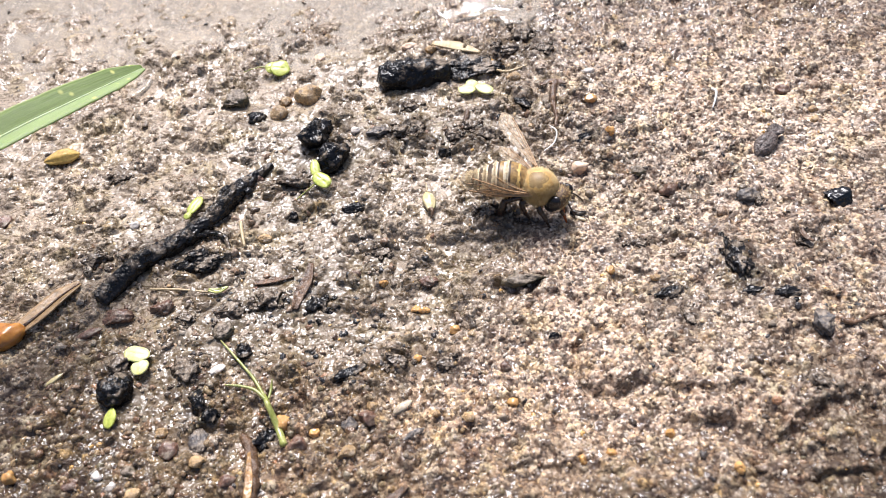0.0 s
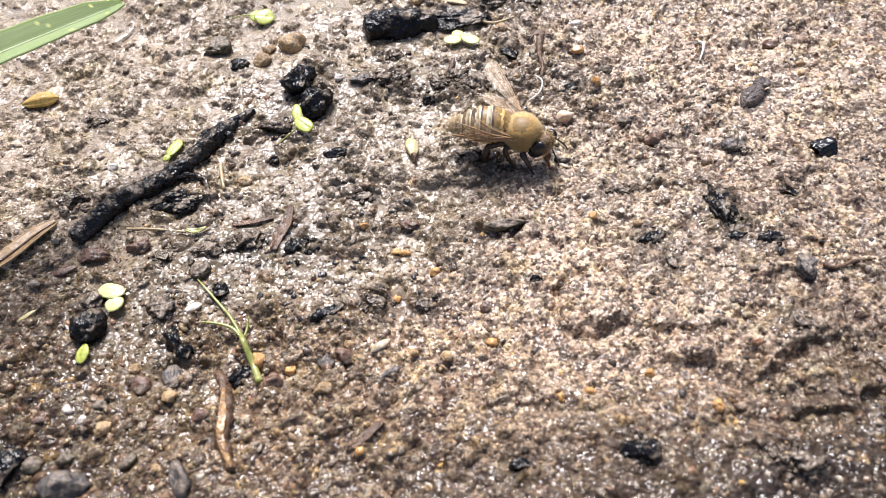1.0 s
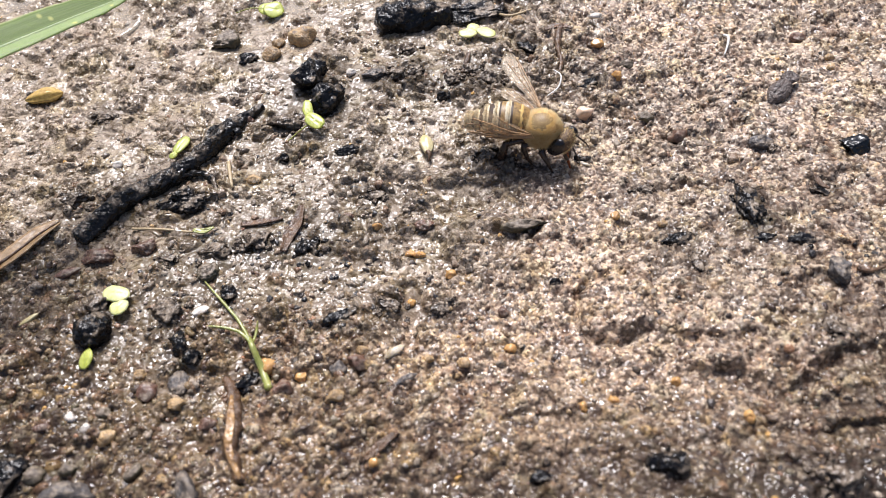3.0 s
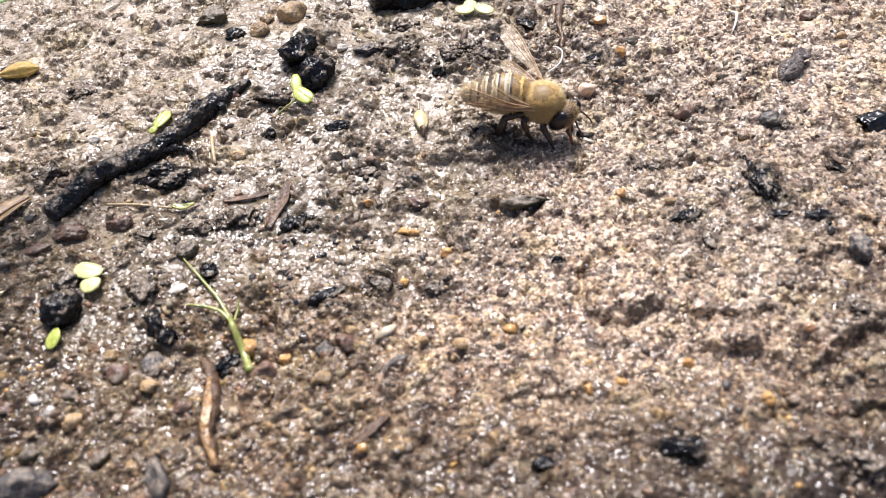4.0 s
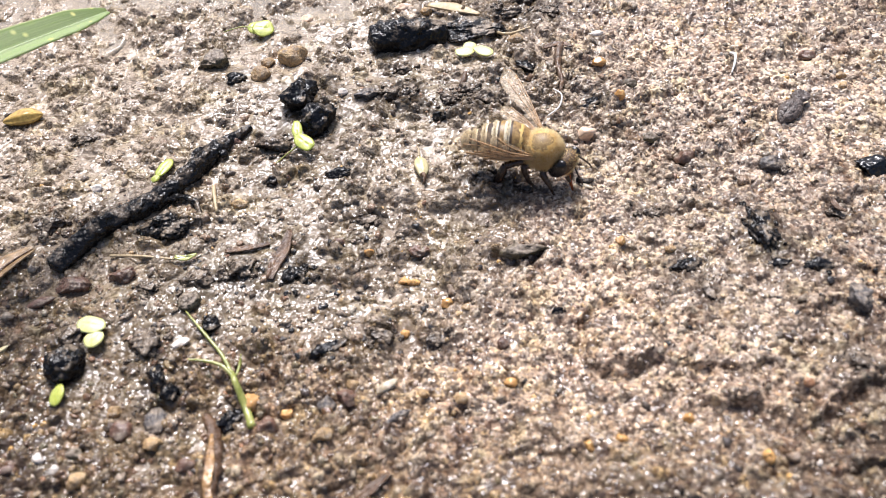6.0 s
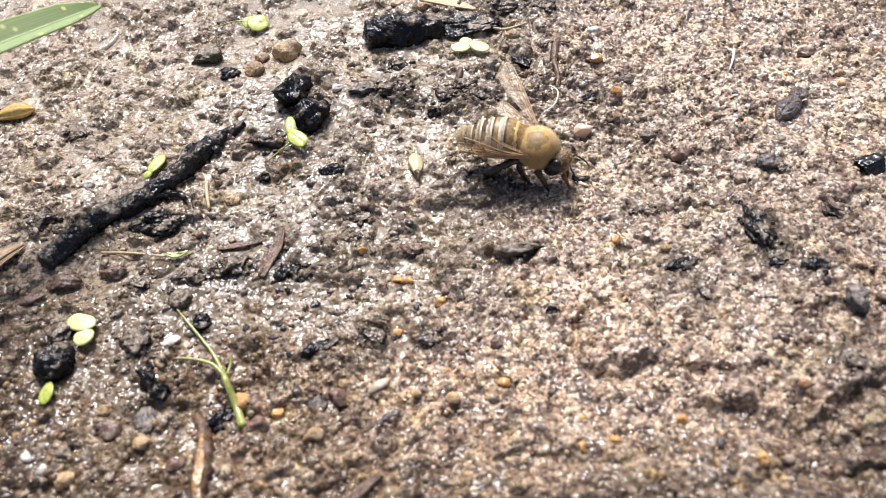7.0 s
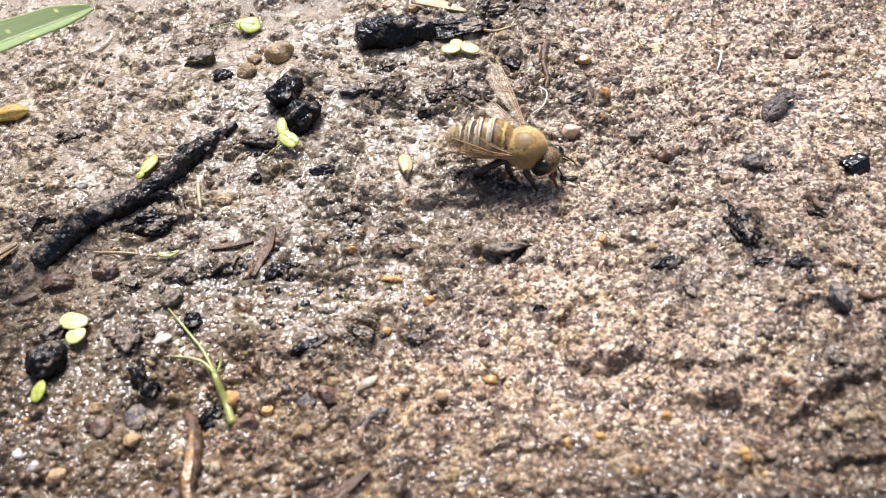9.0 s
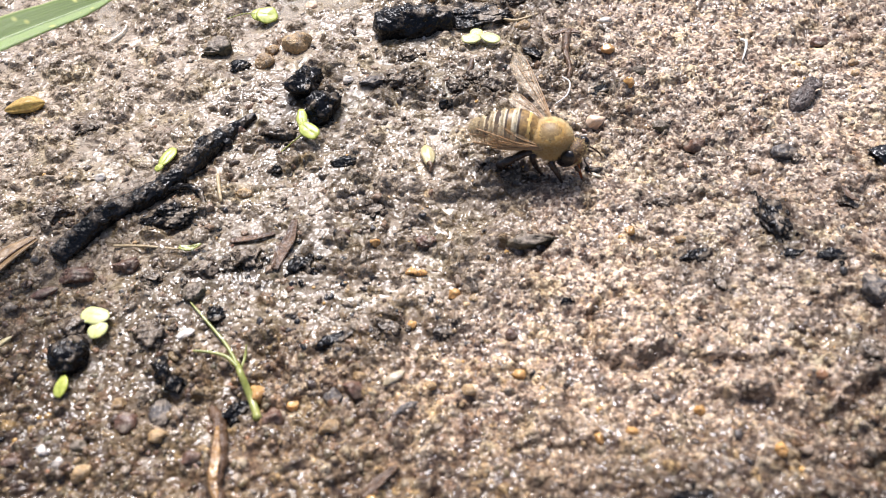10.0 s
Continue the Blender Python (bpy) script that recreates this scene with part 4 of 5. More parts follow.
def coal(x, y, r, label="wet black lump of charcoal on the mud", turn=0, chips=9, sink=0.28, material=COAL, name="charcoal", lean=0, rough=0.2, crumbs=None):
    """A dark lump with the crumbs that cling round its foot."""
    loose = material in (DIRT, DARKWOOD)
    size = tuple(q * (0.8 if loose else 1.0) for q in r)
    ob = lump(name, x, y, size, material, label, "charcoal" if material in (COAL, JET) else "lump", turn, chips, rough, 0.15, sink + 0.1, 4, COALS, lean)
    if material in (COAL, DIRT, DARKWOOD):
        DARK_HALOS.append((x, y, max(r[0], r[1])))
        rnd = random.Random(int(x * 31 + y * 17))
        n = crumbs if crumbs is not None else 0 if name == "splinter" else (9 if loose else 3) if r[0] > 0.7 else 1
        inv = ob.matrix_basis.inverted()
        for k in range(n):
            w, d = rnd.uniform(0, 6.283), rnd.uniform(0.55, 1.25)
            px, py = x + math.cos(w + radians(turn)) * r[0] * d, y + math.sin(w + radians(turn)) * r[1] * d
            s = rnd.uniform(0.14, 0.34) * min(r[0], 2.0)
            c = new("crumb", crumb_mesh(material, k % 5))
            c.parent = ob
            c.matrix_basis = inv @ mm_pose(px, py, ground_z(px, py, 0.15) + s * 0.2, rnd.uniform(-40, 40), rnd.uniform(-40, 40), rnd.uniform(0, 360)) @ Matrix.Diagonal((s, s, s, 1))
    return ob


lump("bark_lump", -32.4, 53.0, (3.0, 1.7, 1.1), DARKWOOD, "soaked black bark lump beside a stick", "bark", 10, 9, 0.3, 0.2, 0.36, 5)
coal(-32.1, 78.4, (1.9, 1.6, 1.5), "dark olive-black stone standing in water", 20, 6, material=MOSS, name="stone")
coal(-28.7, 75.1, (1.3, 0.9, 0.7), turn=30)
coal(-20.6, 71.0, (2.5, 2.3, 2.2), "large wet lump of charcoal with cracked faces", 15, 10)
coal(-18.2, 67.4, (2.8, 1.9, 2.1), "large wet lump of charcoal, deep black", 40, 9)
coal(-22.5, 64.2, (2.9, 1.8, 1.6), "matt black crumbling lump under duckweed", 0, 6, material=DIRT, name="humus_lump")
coal(-22.4, 59.1, (0.8, 0.7, 0.7))
coal(-25.1, 46.9, (0.9, 0.8, 0.6), material=DIRT, name="humus_lump")
coal(-13.2, 71.3, (1.5, 1.1, 0.8), "grey flat stone in the mud", 10, 5, material=SLATE, name="stone")
coal(-10.8, 71.3, (1.8, 1.4, 1.2), turn=25, rough=0.3, material=DIRT, name="humus_lump", label="black-brown crumbling lump of wet humus")
coal(-8.4, 71.6, (1.4, 1.2, 1.0), turn=70, rough=0.3, material=DIRT, name="humus_lump", label="black-brown crumbling lump of wet humus")
coal(-4.1, 70.7, (1.5, 1.1, 0.9), "dark crumb of humus", material=DIRT, name="humus_lump")
coal(0.2, 70.8, (1.7, 1.4, 1.2), turn=35, rough=0.3, material=DIRT, name="humus_lump", label="black-brown crumbling lump of wet humus")
coal(-2.1, 72.2, (1.6, 1.1, 0.9), "dark crumb of humus", material=DIRT, name="humus_lump")
coal(-5.1, 67.9, (0.95, 0.8, 0.6))
coal(-9.6, 76.4, (1.7, 1.2, 0.9), "brown crumbly lump", material=DIRT, name="humus_lump")
coal(4.8, 75.8, (1.35, 0.6, 0.45), "flat black chip", turn=-38, chips=6, name="chip")
coal(-14.9, 59.9, (1.9, 0.65, 0.4), "flat black chip half under mud", turn=12, chips=6, name="chip")
coal(11.7, 69.7, (1.3, 0.6, 0.35), "flat black chip", turn=20, chips=6, name="chip")
coal(-37.9, 40.0, (1.5, 1.6, 1.0), "dark brown crumbling mossy cap beside a black lump", 0, 3, 0.3, DIRT, "humus_lump", 0, 0.3)
coal(-37.8, 37.5, (1.75, 1.85, 1.6), "round glossy black lump covered with water", 0, 2, 0.25, COAL, "charcoal", 0, 0.12)
coal(-29.2, 36.0, (1.2, 1.5, 0.9), "black shard of charcoal", 60, 10)
coal(-27.6, 34.3, (1.0, 1.2, 0.9), "black shard of charcoal", 20, 10)
coal(-28.5, 32.0, (0.95, 1.3, 0.5), "smooth grey oval stone", 15, 1, material=SLATE, name="stone", rough=0.05)
coal(-29.9, 33.3, (0.8, 0.8, 0.5), material=DIRT, name="humus_lump")
coal(-22.2, 32.6, (1.6, 1.2, 0.8), "black shard under a sprout", 40, 8)
coal(-14.7, 38.8, (1.95, 0.75, 0.65), "long black splinter of charcoal", 27, 6, name="splinter")
coal(38.3, 58.2, (1.9, 1.25, 1.0), "angular jet-black piece of coal on sand", -5, 11, 0.18, rough=0.05, material=JET, crumbs=0)
coal(28.8, 59.4, (1.25, 1.0, 0.7), "grey flat stone on sand", 0, 5, material=SLATE, name="stone")
coal(29.8, 58.5, (0.8, 0.8, 0.7), "dark crumb of humus", material=DIRT, name="humus_lump")
coal(25.4, 50.6, (1.4, 3.0, 0.9), "crumbling heap of black bark", 5, 8, material=DARKWOOD, name="bark_lump", rough=0.4)
coal(26.1, 49.2, (1.2, 1.4, 0.8), "crumbling heap of black bark", 5, 8, material=DARKWOOD, name="bark_lump", rough=0.4)
coal(33.6, 52.6, (1.4, 1.2, 0.7), "dark crumb of humus", material=DIRT, name="humus_lump")
coal(29.6, 45.6, (1.4, 1.0, 0.7), chips=8, rough=0.3)
coal(26.4, 46.3, (1.3, 0.6, 0.4), "flat black chip", 10, name="chip")
coal(17.9, 46.8, (1.6, 0.85, 0.5), "flat black chip of bark on sand", 15, chips=7, name="chip")
coal(6.0, 42.4, (0.55, 0.45, 0.35))
coal(31.8, 41.8, (1.2, 1.5, 0.9), "blue-grey rough stone with a twig against it", 10, 6, material=SLATE, name="stone")
coal(29.9, 35.6, (1.4, 1.1, 0.7), "dark crumb of humus", material=DIRT, name="humus_lump")
coal(19.5, 43.6, (0.9, 1.8, 0.4), "dark crumb of humus", 10, material=DIRT, name="humus_lump")
coal(-27.5, 46.2, (2.1, 1.7, 1.2), "dark lump of wet humus", 10, material=DIRT, name="humus_lump", rough=0.35)
coal(-23.5, 47.6, (2.0, 1.5, 1.0), "dark lump of wet humus", 40, material=DIRT, name="humus_lump", rough=0.35)
coal(-18.3, 47.1, (1.8, 2.2, 1.0), "black crumbling wood beside a dry strip", 30, material=DARKWOOD, name="bark_lump", rough=0.4)
coal(-34.9, 46.9, (1.3, 1.0, 1.0), "dark brown wet pebble", 20, 3, material=BROWN, name="pebble")
coal(-32.2, 45.4, (1.1, 0.9, 0.7), material=DIRT, name="humus_lump")
coal(-39.9, 46.1, (1.8, 1.0, 0.9), "dark glossy pebble in a puddle", 5, 2, material=BROWN, name="pebble", rough=0.08)
coal(-44.6, 66.5, (1.6, 0.9, 0.5), "dark crumb of humus", material=DIRT, name="humus_lump")
coal(-44.3, 53.5, (1.9, 1.4, 1.0), "dark crumb of humus", material=DIRT, name="humus_lump", rough=0.35)
coal(-25.5, 41.5, (0.8, 0.9, 0.7), "small black pebble", chips=3)
coal(-31.1, 39.7, (1.9, 2.0, 1.2), "dark brown lump of wet humus", material=DIRT, name="humus_lump", rough=0.3)
coal(-27.9, 43.9, (1.1, 1.0, 0.7), "striped grey pebble", 30, 3, material=MOSS, name="pebble")
coal(3.3, 49.6, (2.4, 1.1, 0.9), "flat mossy brown stone in sand", 0, 6, 0.35, MOSS, "stone", 0, 0.2)
coal(-4.9, 40.0, (1.4, 0.9, 0.5), "dark crumb of humus", material=DIRT, name="humus_lump")
coal(-10.0, 40.2, (1.6, 0.9, 0.5), "dark crumb of humus", material=DIRT, name="humus_lump")
coal(-12.0, 53.9, (1.5, 0.9, 0.45), "dark crumb of humus", material=DIRT, name="humus_lump")
coal(-6.7, 49.7, (1.0, 0.7, 0.5), "brown wet pebble", material=BROWN, name="pebble")
coal(13.4, 23.2, (1.8, 1.3, 1.0), "angular black lump on sand", 0, 8, rough=0.2)
coal(-41.4, 23.6, (1.9, 2.6, 1.2), "black lump half buried in mud", 0, 8)
coal(3.7, 22.8, (1.1, 0.7, 0.5))
coal(26.6, 22.4, (2.2, 1.5, 1.0), "dark hollow lump of humus", material=DIRT, name="humus_lump", rough=0.3)
coal(15.9, 53.6, (1.3, 0.8, 0.5), "dark crumb of humus", material=DIRT, name="humus_lump")

for dx, dy, r in ((0, 0, 1.3), (2.2, 0.5, 1.0), (-1.2, 0.6, 1.0), (4.0, -0.6, 0.9), (1.2, -1.2, 0.9)):
    hx, hy = -0.2, 58.7
    coal(hx + dx, hy + dy, (r, r * 0.8, r * 0.6), "dark wet crumb of humus under the bee", dx * 40, 4, 0.3, DIRT, "humus_lump", 0, 0.3)

# the black log, split in two
rod("charred_log", [(-13.0, 80.9), (-11.0, 81.3), (-8.6, 81.3), (-6.4, 81.5), (-4.4, 81.7)], [1.75, 2.05, 2.0, 1.85, 1.2], COAL, "short charred log lying in wet mud", "log", 0.1, 0.11, 40, turns=9, ridge=0.04)
lump("bark_plate", -1.3, 83.0, (5.0, 2.0, 0.75), DARKWOOD, "black bark plate lying in wet mud", "bark", 7, 6, 0.3, 0.12, 0.3, 5)
coal(5.6, 89.8, (2.0, 2.6, 1.4), "dark heap of wet humus", material=DIRT, name="humus_lump", rough=0.4)
coal(3.5, 86.1, (2.2, 1.2, 0.9), "dark heap of wet humus", material=DIRT, name="humus_lump", rough=0.4)
coal(8.0, 85.7, (1.6, 1.2, 0.8), "dark heap of wet humus", material=DIRT, name="humus_lump", rough=0.4)

# a dead beetle's grey wing case
COUNT[0] += 1
bm = blob((2.0, 1.15, 0.7), 77, 4, 0.05, 0, 1.4, 0.02)
for v in bm.verts:
    v.co.y *= 1 - 0.28 * max(0, v.co.x / 2.1) ** 2
    if abs(v.co.y) < 0.12 and v.co.z > 0:
        v.co.z -= 0.12
x, y = 32.6, 67.2
case = tagged(part("wing_case", bm, BEETLE, at=mm_pose(x, y, ground_z(x, y, 1) + 0.35, 0, 8, 228)), "dark muddy beetle wing case lying on sand", "insect remains")
part("shield", blob((0.95, 1.0, 0.6), 78, 3, 0.12, 4), BEETLE, case, "dark rough neck shield", mm_pose(-2.3, 0, 0.05))

# ---------------------------------------------------------------- pebbles
PEB = "small pebbles on the mud"


def pebble(x, y, r, material, label, turn=0, chips=3, sink=0.25):
    lump("pebble", x, y, r, material, label, "pebble", turn, chips, 0.24, 0.09, sink + 0.1, 3, PEB)


pebble(-22.6, 78.7, (1.9, 1.35, 1.3), TAN, "tan sandstone pebble in wet mud", 10)
pebble(-25.9, 75.6, (1.2, 0.95, 0.9), TAN, "pale tan pebble in wet mud", 30)
pebble(-25.5, 78.1, (0.9, 0.8, 0.6), TAN, "tan pebble")
pebble(11.0, 65.4, (1.15, 1.0, 1.0), PINK, "pinkish white quartz pebble beside the bee", 20, 5)
pebble(14.8, 69.7, (0.62, 0.6, 0.62), AMBER, "orange quartz grain")
pebble(12.5, 50.0, (0.5, 0.5, 0.5), AMBER, "orange quartz grain")
pebble(17.0, 48.7, (0.5, 0.42, 0.42), TAN, "tan pebble")
pebble(-4.0, 43.7, (0.58, 0.55, 0.55), AMBER, "yellow quartz grain")
pebble(-8.2, 46.5, (0.6, 0.5, 0.45), AMBER, "yellow quartz grain")
pebble(-7.0, 46.4, (0.5, 0.35, 0.35), AMBER, "yellow quartz grain")
pebble(-11.5, 49.3, (0.5, 0.42, 0.4), AMBER, "yellow quartz grain")
pebble(13.2, 75.6, (0.8, 0.65, 0.5), AMBER, "orange-brown grain")
pebble(3.8, 79.8, (0.95, 0.8, 0.55), TAN, "tan pebble")
pebble(-9.5, 86.9, (1.2, 0.6, 0.6), PINK, "flat orange-pink pebble")
pebble(-6.8, 86.8, (0.7, 0.6, 0.5), TAN, "tan pebble")
pebble(-21.8, 86.6, (0.75, 0.65, 0.5), PINK, "orange-pink pebble")
pebble(13.5, 80.5, (0.85, 0.55, 0.5), PALE, "white pebble on sand")
pebble(-12.1, 35.3, (0.6, 0.55, 0.5), TAN, "tan pebble")
pebble(-12.3, 33.9, (1.25, 0.85, 0.8), BROWN, "glossy brown pebble", 10)
pebble(-14.1, 33.4, (0.9, 0.9, 0.7), SLATE, "dark grey pebble")
pebble(-19.1, 31.7, (0.85, 0.95, 0.7), BROWN, "red-brown pebble by a sprout")
pebble(-27.2, 64.9, (0.75, 0.6, 0.6), BROWN, "small brown pebble on a stick")
pebble(1.0, 39.3, (0.6, 0.6, 0.55), BROWN, "brown pebble")
pebble(20.6, 61.1, (1.2, 0.95, 0.9), BROWN, "rough brown stone on sand", 10, 5)
pebble(-45.9, 28.8, (0.75, 0.7, 0.65), AMBER, "orange pebble")
pebble(-37.3, 28.6, (0.55, 0.5, 0.5), PALE, "round white grain")
pebble(-39.8, 27.7, (0.85, 0.5, 0.45), BROWN, "brown pebble", 20)
pebble(-28.2, 29.8, (0.85, 0.75, 0.6), TAN, "tan pebble")
pebble(-32.3, 33.0, (0.6, 0.55, 0.5), TAN, "tan pebble")
pebble(-31.3, 31.1, (1.05, 0.95, 0.6), BROWN, "glossy brown pebble in a water drop")
pebble(-27.9, 39.6, (0.9, 0.5, 0.4), PALE, "cream flat pebble", 25)
pebble(-15.9, 71.8, (0.62, 0.55, 0.5), PALE, "small white pebble")
pebble(36.8, 76.4, (1.0, 0.7, 0.55), BROWN, "broken red-brown pebble on sand", 10)
pebble(39.7, 73.0, (0.55, 0.5, 0.45), TAN, "yellowish grain")
pebble(39.1, 70.8, (0.5, 0.5, 0.4), TAN, "yellowish grain")
pebble(17.5, 64.1, (0.8, 0.7, 0.55), MOSS, "grey-brown pebble")
pebble(16.2, 71.9, (0.8, 0.6, 0.5), MOSS, "grey-brown pebble")
pebble(-56.8, 60.2, (0.8, 1.0, 0.6), BROWN, "brown pebble")
pebble(-40.6, 58.4, (0.6, 0.5, 0.4), PALE, "small cream pebble")
pebble(-25.2, 55.9, (0.8, 0.6, 0.5), TAN, "tan pebble")
pebble(-2.7, 34.0, (0.7, 0.55, 0.4), TAN, "tan pebble in sand")
pebble(-14.6, 50.7, (0.7, 0.45, 0.4), BROWN, "brown pebble")
pebble(10.1, 29.6, (0.5, 0.5, 0.5), AMBER, "orange quartz grain")
pebble(20.8, 27.5, (0.5, 0.5, 0.5), AMBER, "orange quartz grain")
pebble(7.5, 29.0, (0.5, 0.45, 0.45), AMBER, "yellow quartz grain")
pebble(15.7, 31.4, (0.45, 0.45, 0.4), AMBER, "yellow quartz grain")
pebble(20.9, 27.3, (0.45, 0.45, 0.4), AMBER, "orange quartz grain")
pebble(-7.4, 46.4, (0.5, 0.42, 0.4), AMBER, "yellow quartz grain")
pebble(-34.5, 28.9, (0.75, 0.6, 0.51), MOSS, "mossy brown pebble", 0)
pebble(-33.7, 26.6, (0.9, 0.65, 0.55), TAN, "orange-brown flat chip", 35)
pebble(-20.9, 34.0, (0.9, 0.8, 0.68), AMBER, "amber pebble", 44)
pebble(-17.6, 32.9, (0.55, 0.5, 0.42), AMBER, "amber grain", 44)
pebble(-6.0, 34.4, (0.55, 0.5, 0.42), TAN, "tan pebble", 10)
pebble(-25.1, 28.0, (1.0, 0.6, 0.51), BROWN, "brown pebble", 25)
pebble(-35.5, 21.3, (2.2, 1.4, 1.19), SLATE, "large smooth grey stone", 0)
pebble(-36.0, 23.9, (0.9, 0.7, 0.59), MOSS, "grey-brown pebble", 35)
pebble(-39.2, 23.3, (1.2, 0.8, 0.68), MOSS, "grey-brown pebble", 0)
pebble(-25.7, 22.1, (1.0, 1.7, 0.85), SLATE, "oblong grey stone", 20)
pebble(-8.0, 32.2, (1.2, 0.35, 0.3), SLATE, "thin dark splinter", 30)
pebble(1.5, 35.4, (0.6, 0.55, 0.47), AMBER, "yellow grain", 30)
pebble(-7.9, 40.8, (0.5, 0.45, 0.38), AMBER, "yellow grain", 40)
pebble(-30.6, 23.7, (0.9, 0.6, 0.51), MOSS, "mossy brown pebble", 50)
pebble(-35.7, 27.5, (0.5, 0.45, 0.38), PALE, "small white grain", 30)
pebble(-10.2, 24.4, (0.5, 0.45, 0.38), AMBER, "amber grain", 40)
pebble(-14.2, 30.4, (1.0, 0.8, 0.68), TAN, "tan crumbling pebble", 30)



# ---------------------------------------------------------------- duckweed
def frond(length, width, seed, notch=0.0):
    """A small domed leaf with a rim and a faint midrib."""
    bm = bmesh.new()
    top = [bm.verts.new((0, 0, 0.15))]
    rings, sides = 6, 26
    prev = None
    rows = []
    for k in range(1, rings + 1):
        q = k / rings
        row = []
        for a in range(sides):
            w = 2 * math.pi * a / sides
            rr = q * (1 + 0.13 * noise.noise(Vector((math.cos(w) * 1.5, math.sin(w) * 1.5, seed))) - notch * max(0, math.cos(w)) ** 8)
            x, y = rr * length * 0.5 * math.cos(w), rr * width * 0.5 * math.sin(w)
            z = 0.16 * (1 - q ** 2.2) + 0.07 * noise.noise(Vector((x, y, seed))) - 0.05 * math.exp(-(y / 0.12) ** 2)
            row.append(bm.verts.new((x, y, z)))
        rows.append(row)
    under = [bm.verts.new((v.co.x * 0.9, v.co.y * 0.9, v.co.z - 0.16)) for v in rows[-1]]
    for i in range(sides):
        j = (i + 1) % sides
        bm.faces.new((top[0], rows[0][i], rows[0][j]))
        for a, b in zip(rows, rows[1:]):
            bm.faces.new((a[i], b[i], b[j], a[j]))
        bm.faces.new((rows[-1][i], under[i], under[j], rows[-1][j]))
    bm.faces.new(under[::-1])
    bmesh.ops.recalc_face_normals(bm, faces=bm.faces)
    return bm


def duckweed(label, x, y, material, fronds, lift=0.25, lean=(0, 0), root=None):
    """fronds: (dx, dy, length, width, turn, dz)."""
    ob = tagged(new("duckweed"), label, "duckweed", "duckweed on the mud")
    ob.empty_display_size = 0.001
    ob.matrix_basis = mm_pose(x, y, ground_z(x, y, 1.0) + lift + 0.3, *lean)
    for n, (dx, dy, length, width, turn, dz) in enumerate(fronds):
        part("frond", frond(length, width, n + x), material, ob, "", mm_pose(dx, dy, dz, 0, 0, turn))
    if root:
        part("root", tube(root, [0.14] + [0.08] * (len(root) - 1), 4, 6), SPROUT, ob, "thin pale root")
    return ob


x, y = -34.0, 60.0
duckweed("single yellow-green duckweed leaf beside a stick", x, y, DUCKWEED, [(0.25, 0.5, 2.7, 1.45, 68, 0), (-0.35, -0.95, 1.1, 0.9, 60, -0.05)], 0.35)
x, y = -36.0, 40.4
duckweed("two pale yellow-green duckweed leaves on mud", x, y, PALEWEED, [(-0.25, 0.75, 2.9, 1.9, -12, 0.05), (0.45, -0.75, 1.9, 1.8, 60, 0)], 0.45)
x, y = -19.6, 63.9
duckweed("two bright green duckweed leaves on black lumps", x, y, DUCKWEED, [(-0.45, 0.95, 2.4, 1.15, 98, 0.1), (0.45, -0.75, 2.6, 1.75, -42, 0.2)], 1.1, (12, 0), [(0.2, -0.8, 0.1), (-1.3, -1.8, -0.3), (-2.8, -2.8, -0.9)])
x, y = -27.1, 84.0
duckweed("folded yellow-green duckweed leaf in water", x, y, DUCKWEED, [(0.35, 0.0, 2.6, 2.5, 0, 0.35), (-0.7, 0.15, 1.9, 1.8, 20, 0.1)], 0.35, (14, 10), [(-1.2, 0.2, 0.1), (-2.6, 0.2, -0.1), (-4.4, -0.6, -0.3)])
x, y = -0.9, 78.3
duckweed("three pale duckweed leaves on wet mud", x, y, PALEWEED, [(-1.15, 0.0, 2.3, 1.8, 8, 0.05), (-0.6, 1.0, 1.7, 1.5, 60, 0.0), (1.0, -0.1, 2.6, 1.7, -32, 0.1)], 0.45)
x, y = -37.6, 34.4
duckweed("small green duckweed leaf under a black lump", x, y, DUCKWEED, [(0, 0, 2.1, 1.45, 80, 0)], 0.3, (10, -15))

# ---------------------------------------------------------------- sprout, seeds, husks, roots
sx, sy = -20.1, 31.5
sz = ground_z(sx, sy, 0.5)
sprout = tagged(new("sprout"), "thin green sprout with two bent shoots in mud", "sprout")
sprout.matrix_basis = mm_pose(sx, sy, sz)


def shoot(name, label, points, radii):
    part(name, tube([(px - sx, py - sy, ground_z(px, py, 0.5) + c - sz) for px, py, c in points], [0.54 * r for r in radii], 3, 8, 0.08, 6), SPROUT, sprout, label)


shoot("stem", "green stem", [(-20.3, 31.6, 0.1), (-21.2, 33.5, 0.5), (-22.2, 35.5, 0.7), (-22.9, 36.8, 0.6)], [0.75, 0.62, 0.52, 0.4])
shoot("shoot", "pale green shoot", [(-22.7, 36.4, 0.6), (-24.0, 38.4, 0.5), (-25.7, 40.3, 0.4), (-27.1, 41.8, 0.4), (-28.0, 42.8, 0.3)], [0.34, 0.3, 0.26, 0.2, 0.12])
shoot("shoot", "pale green shoot", [(-22.4, 35.9, 0.7), (-23.6, 37.0, 0.9), (-25.1, 37.4, 0.9), (-26.5, 37.4, 0.6)], [0.34, 0.34, 0.3, 0.14])
shoot("bud", "red-brown bud", [(-22.2, 36.1, 0.7), (-22.1, 37.3, 1.3), (-22.0, 38.0, 1.8)], [0.2, 0.26, 0.08])


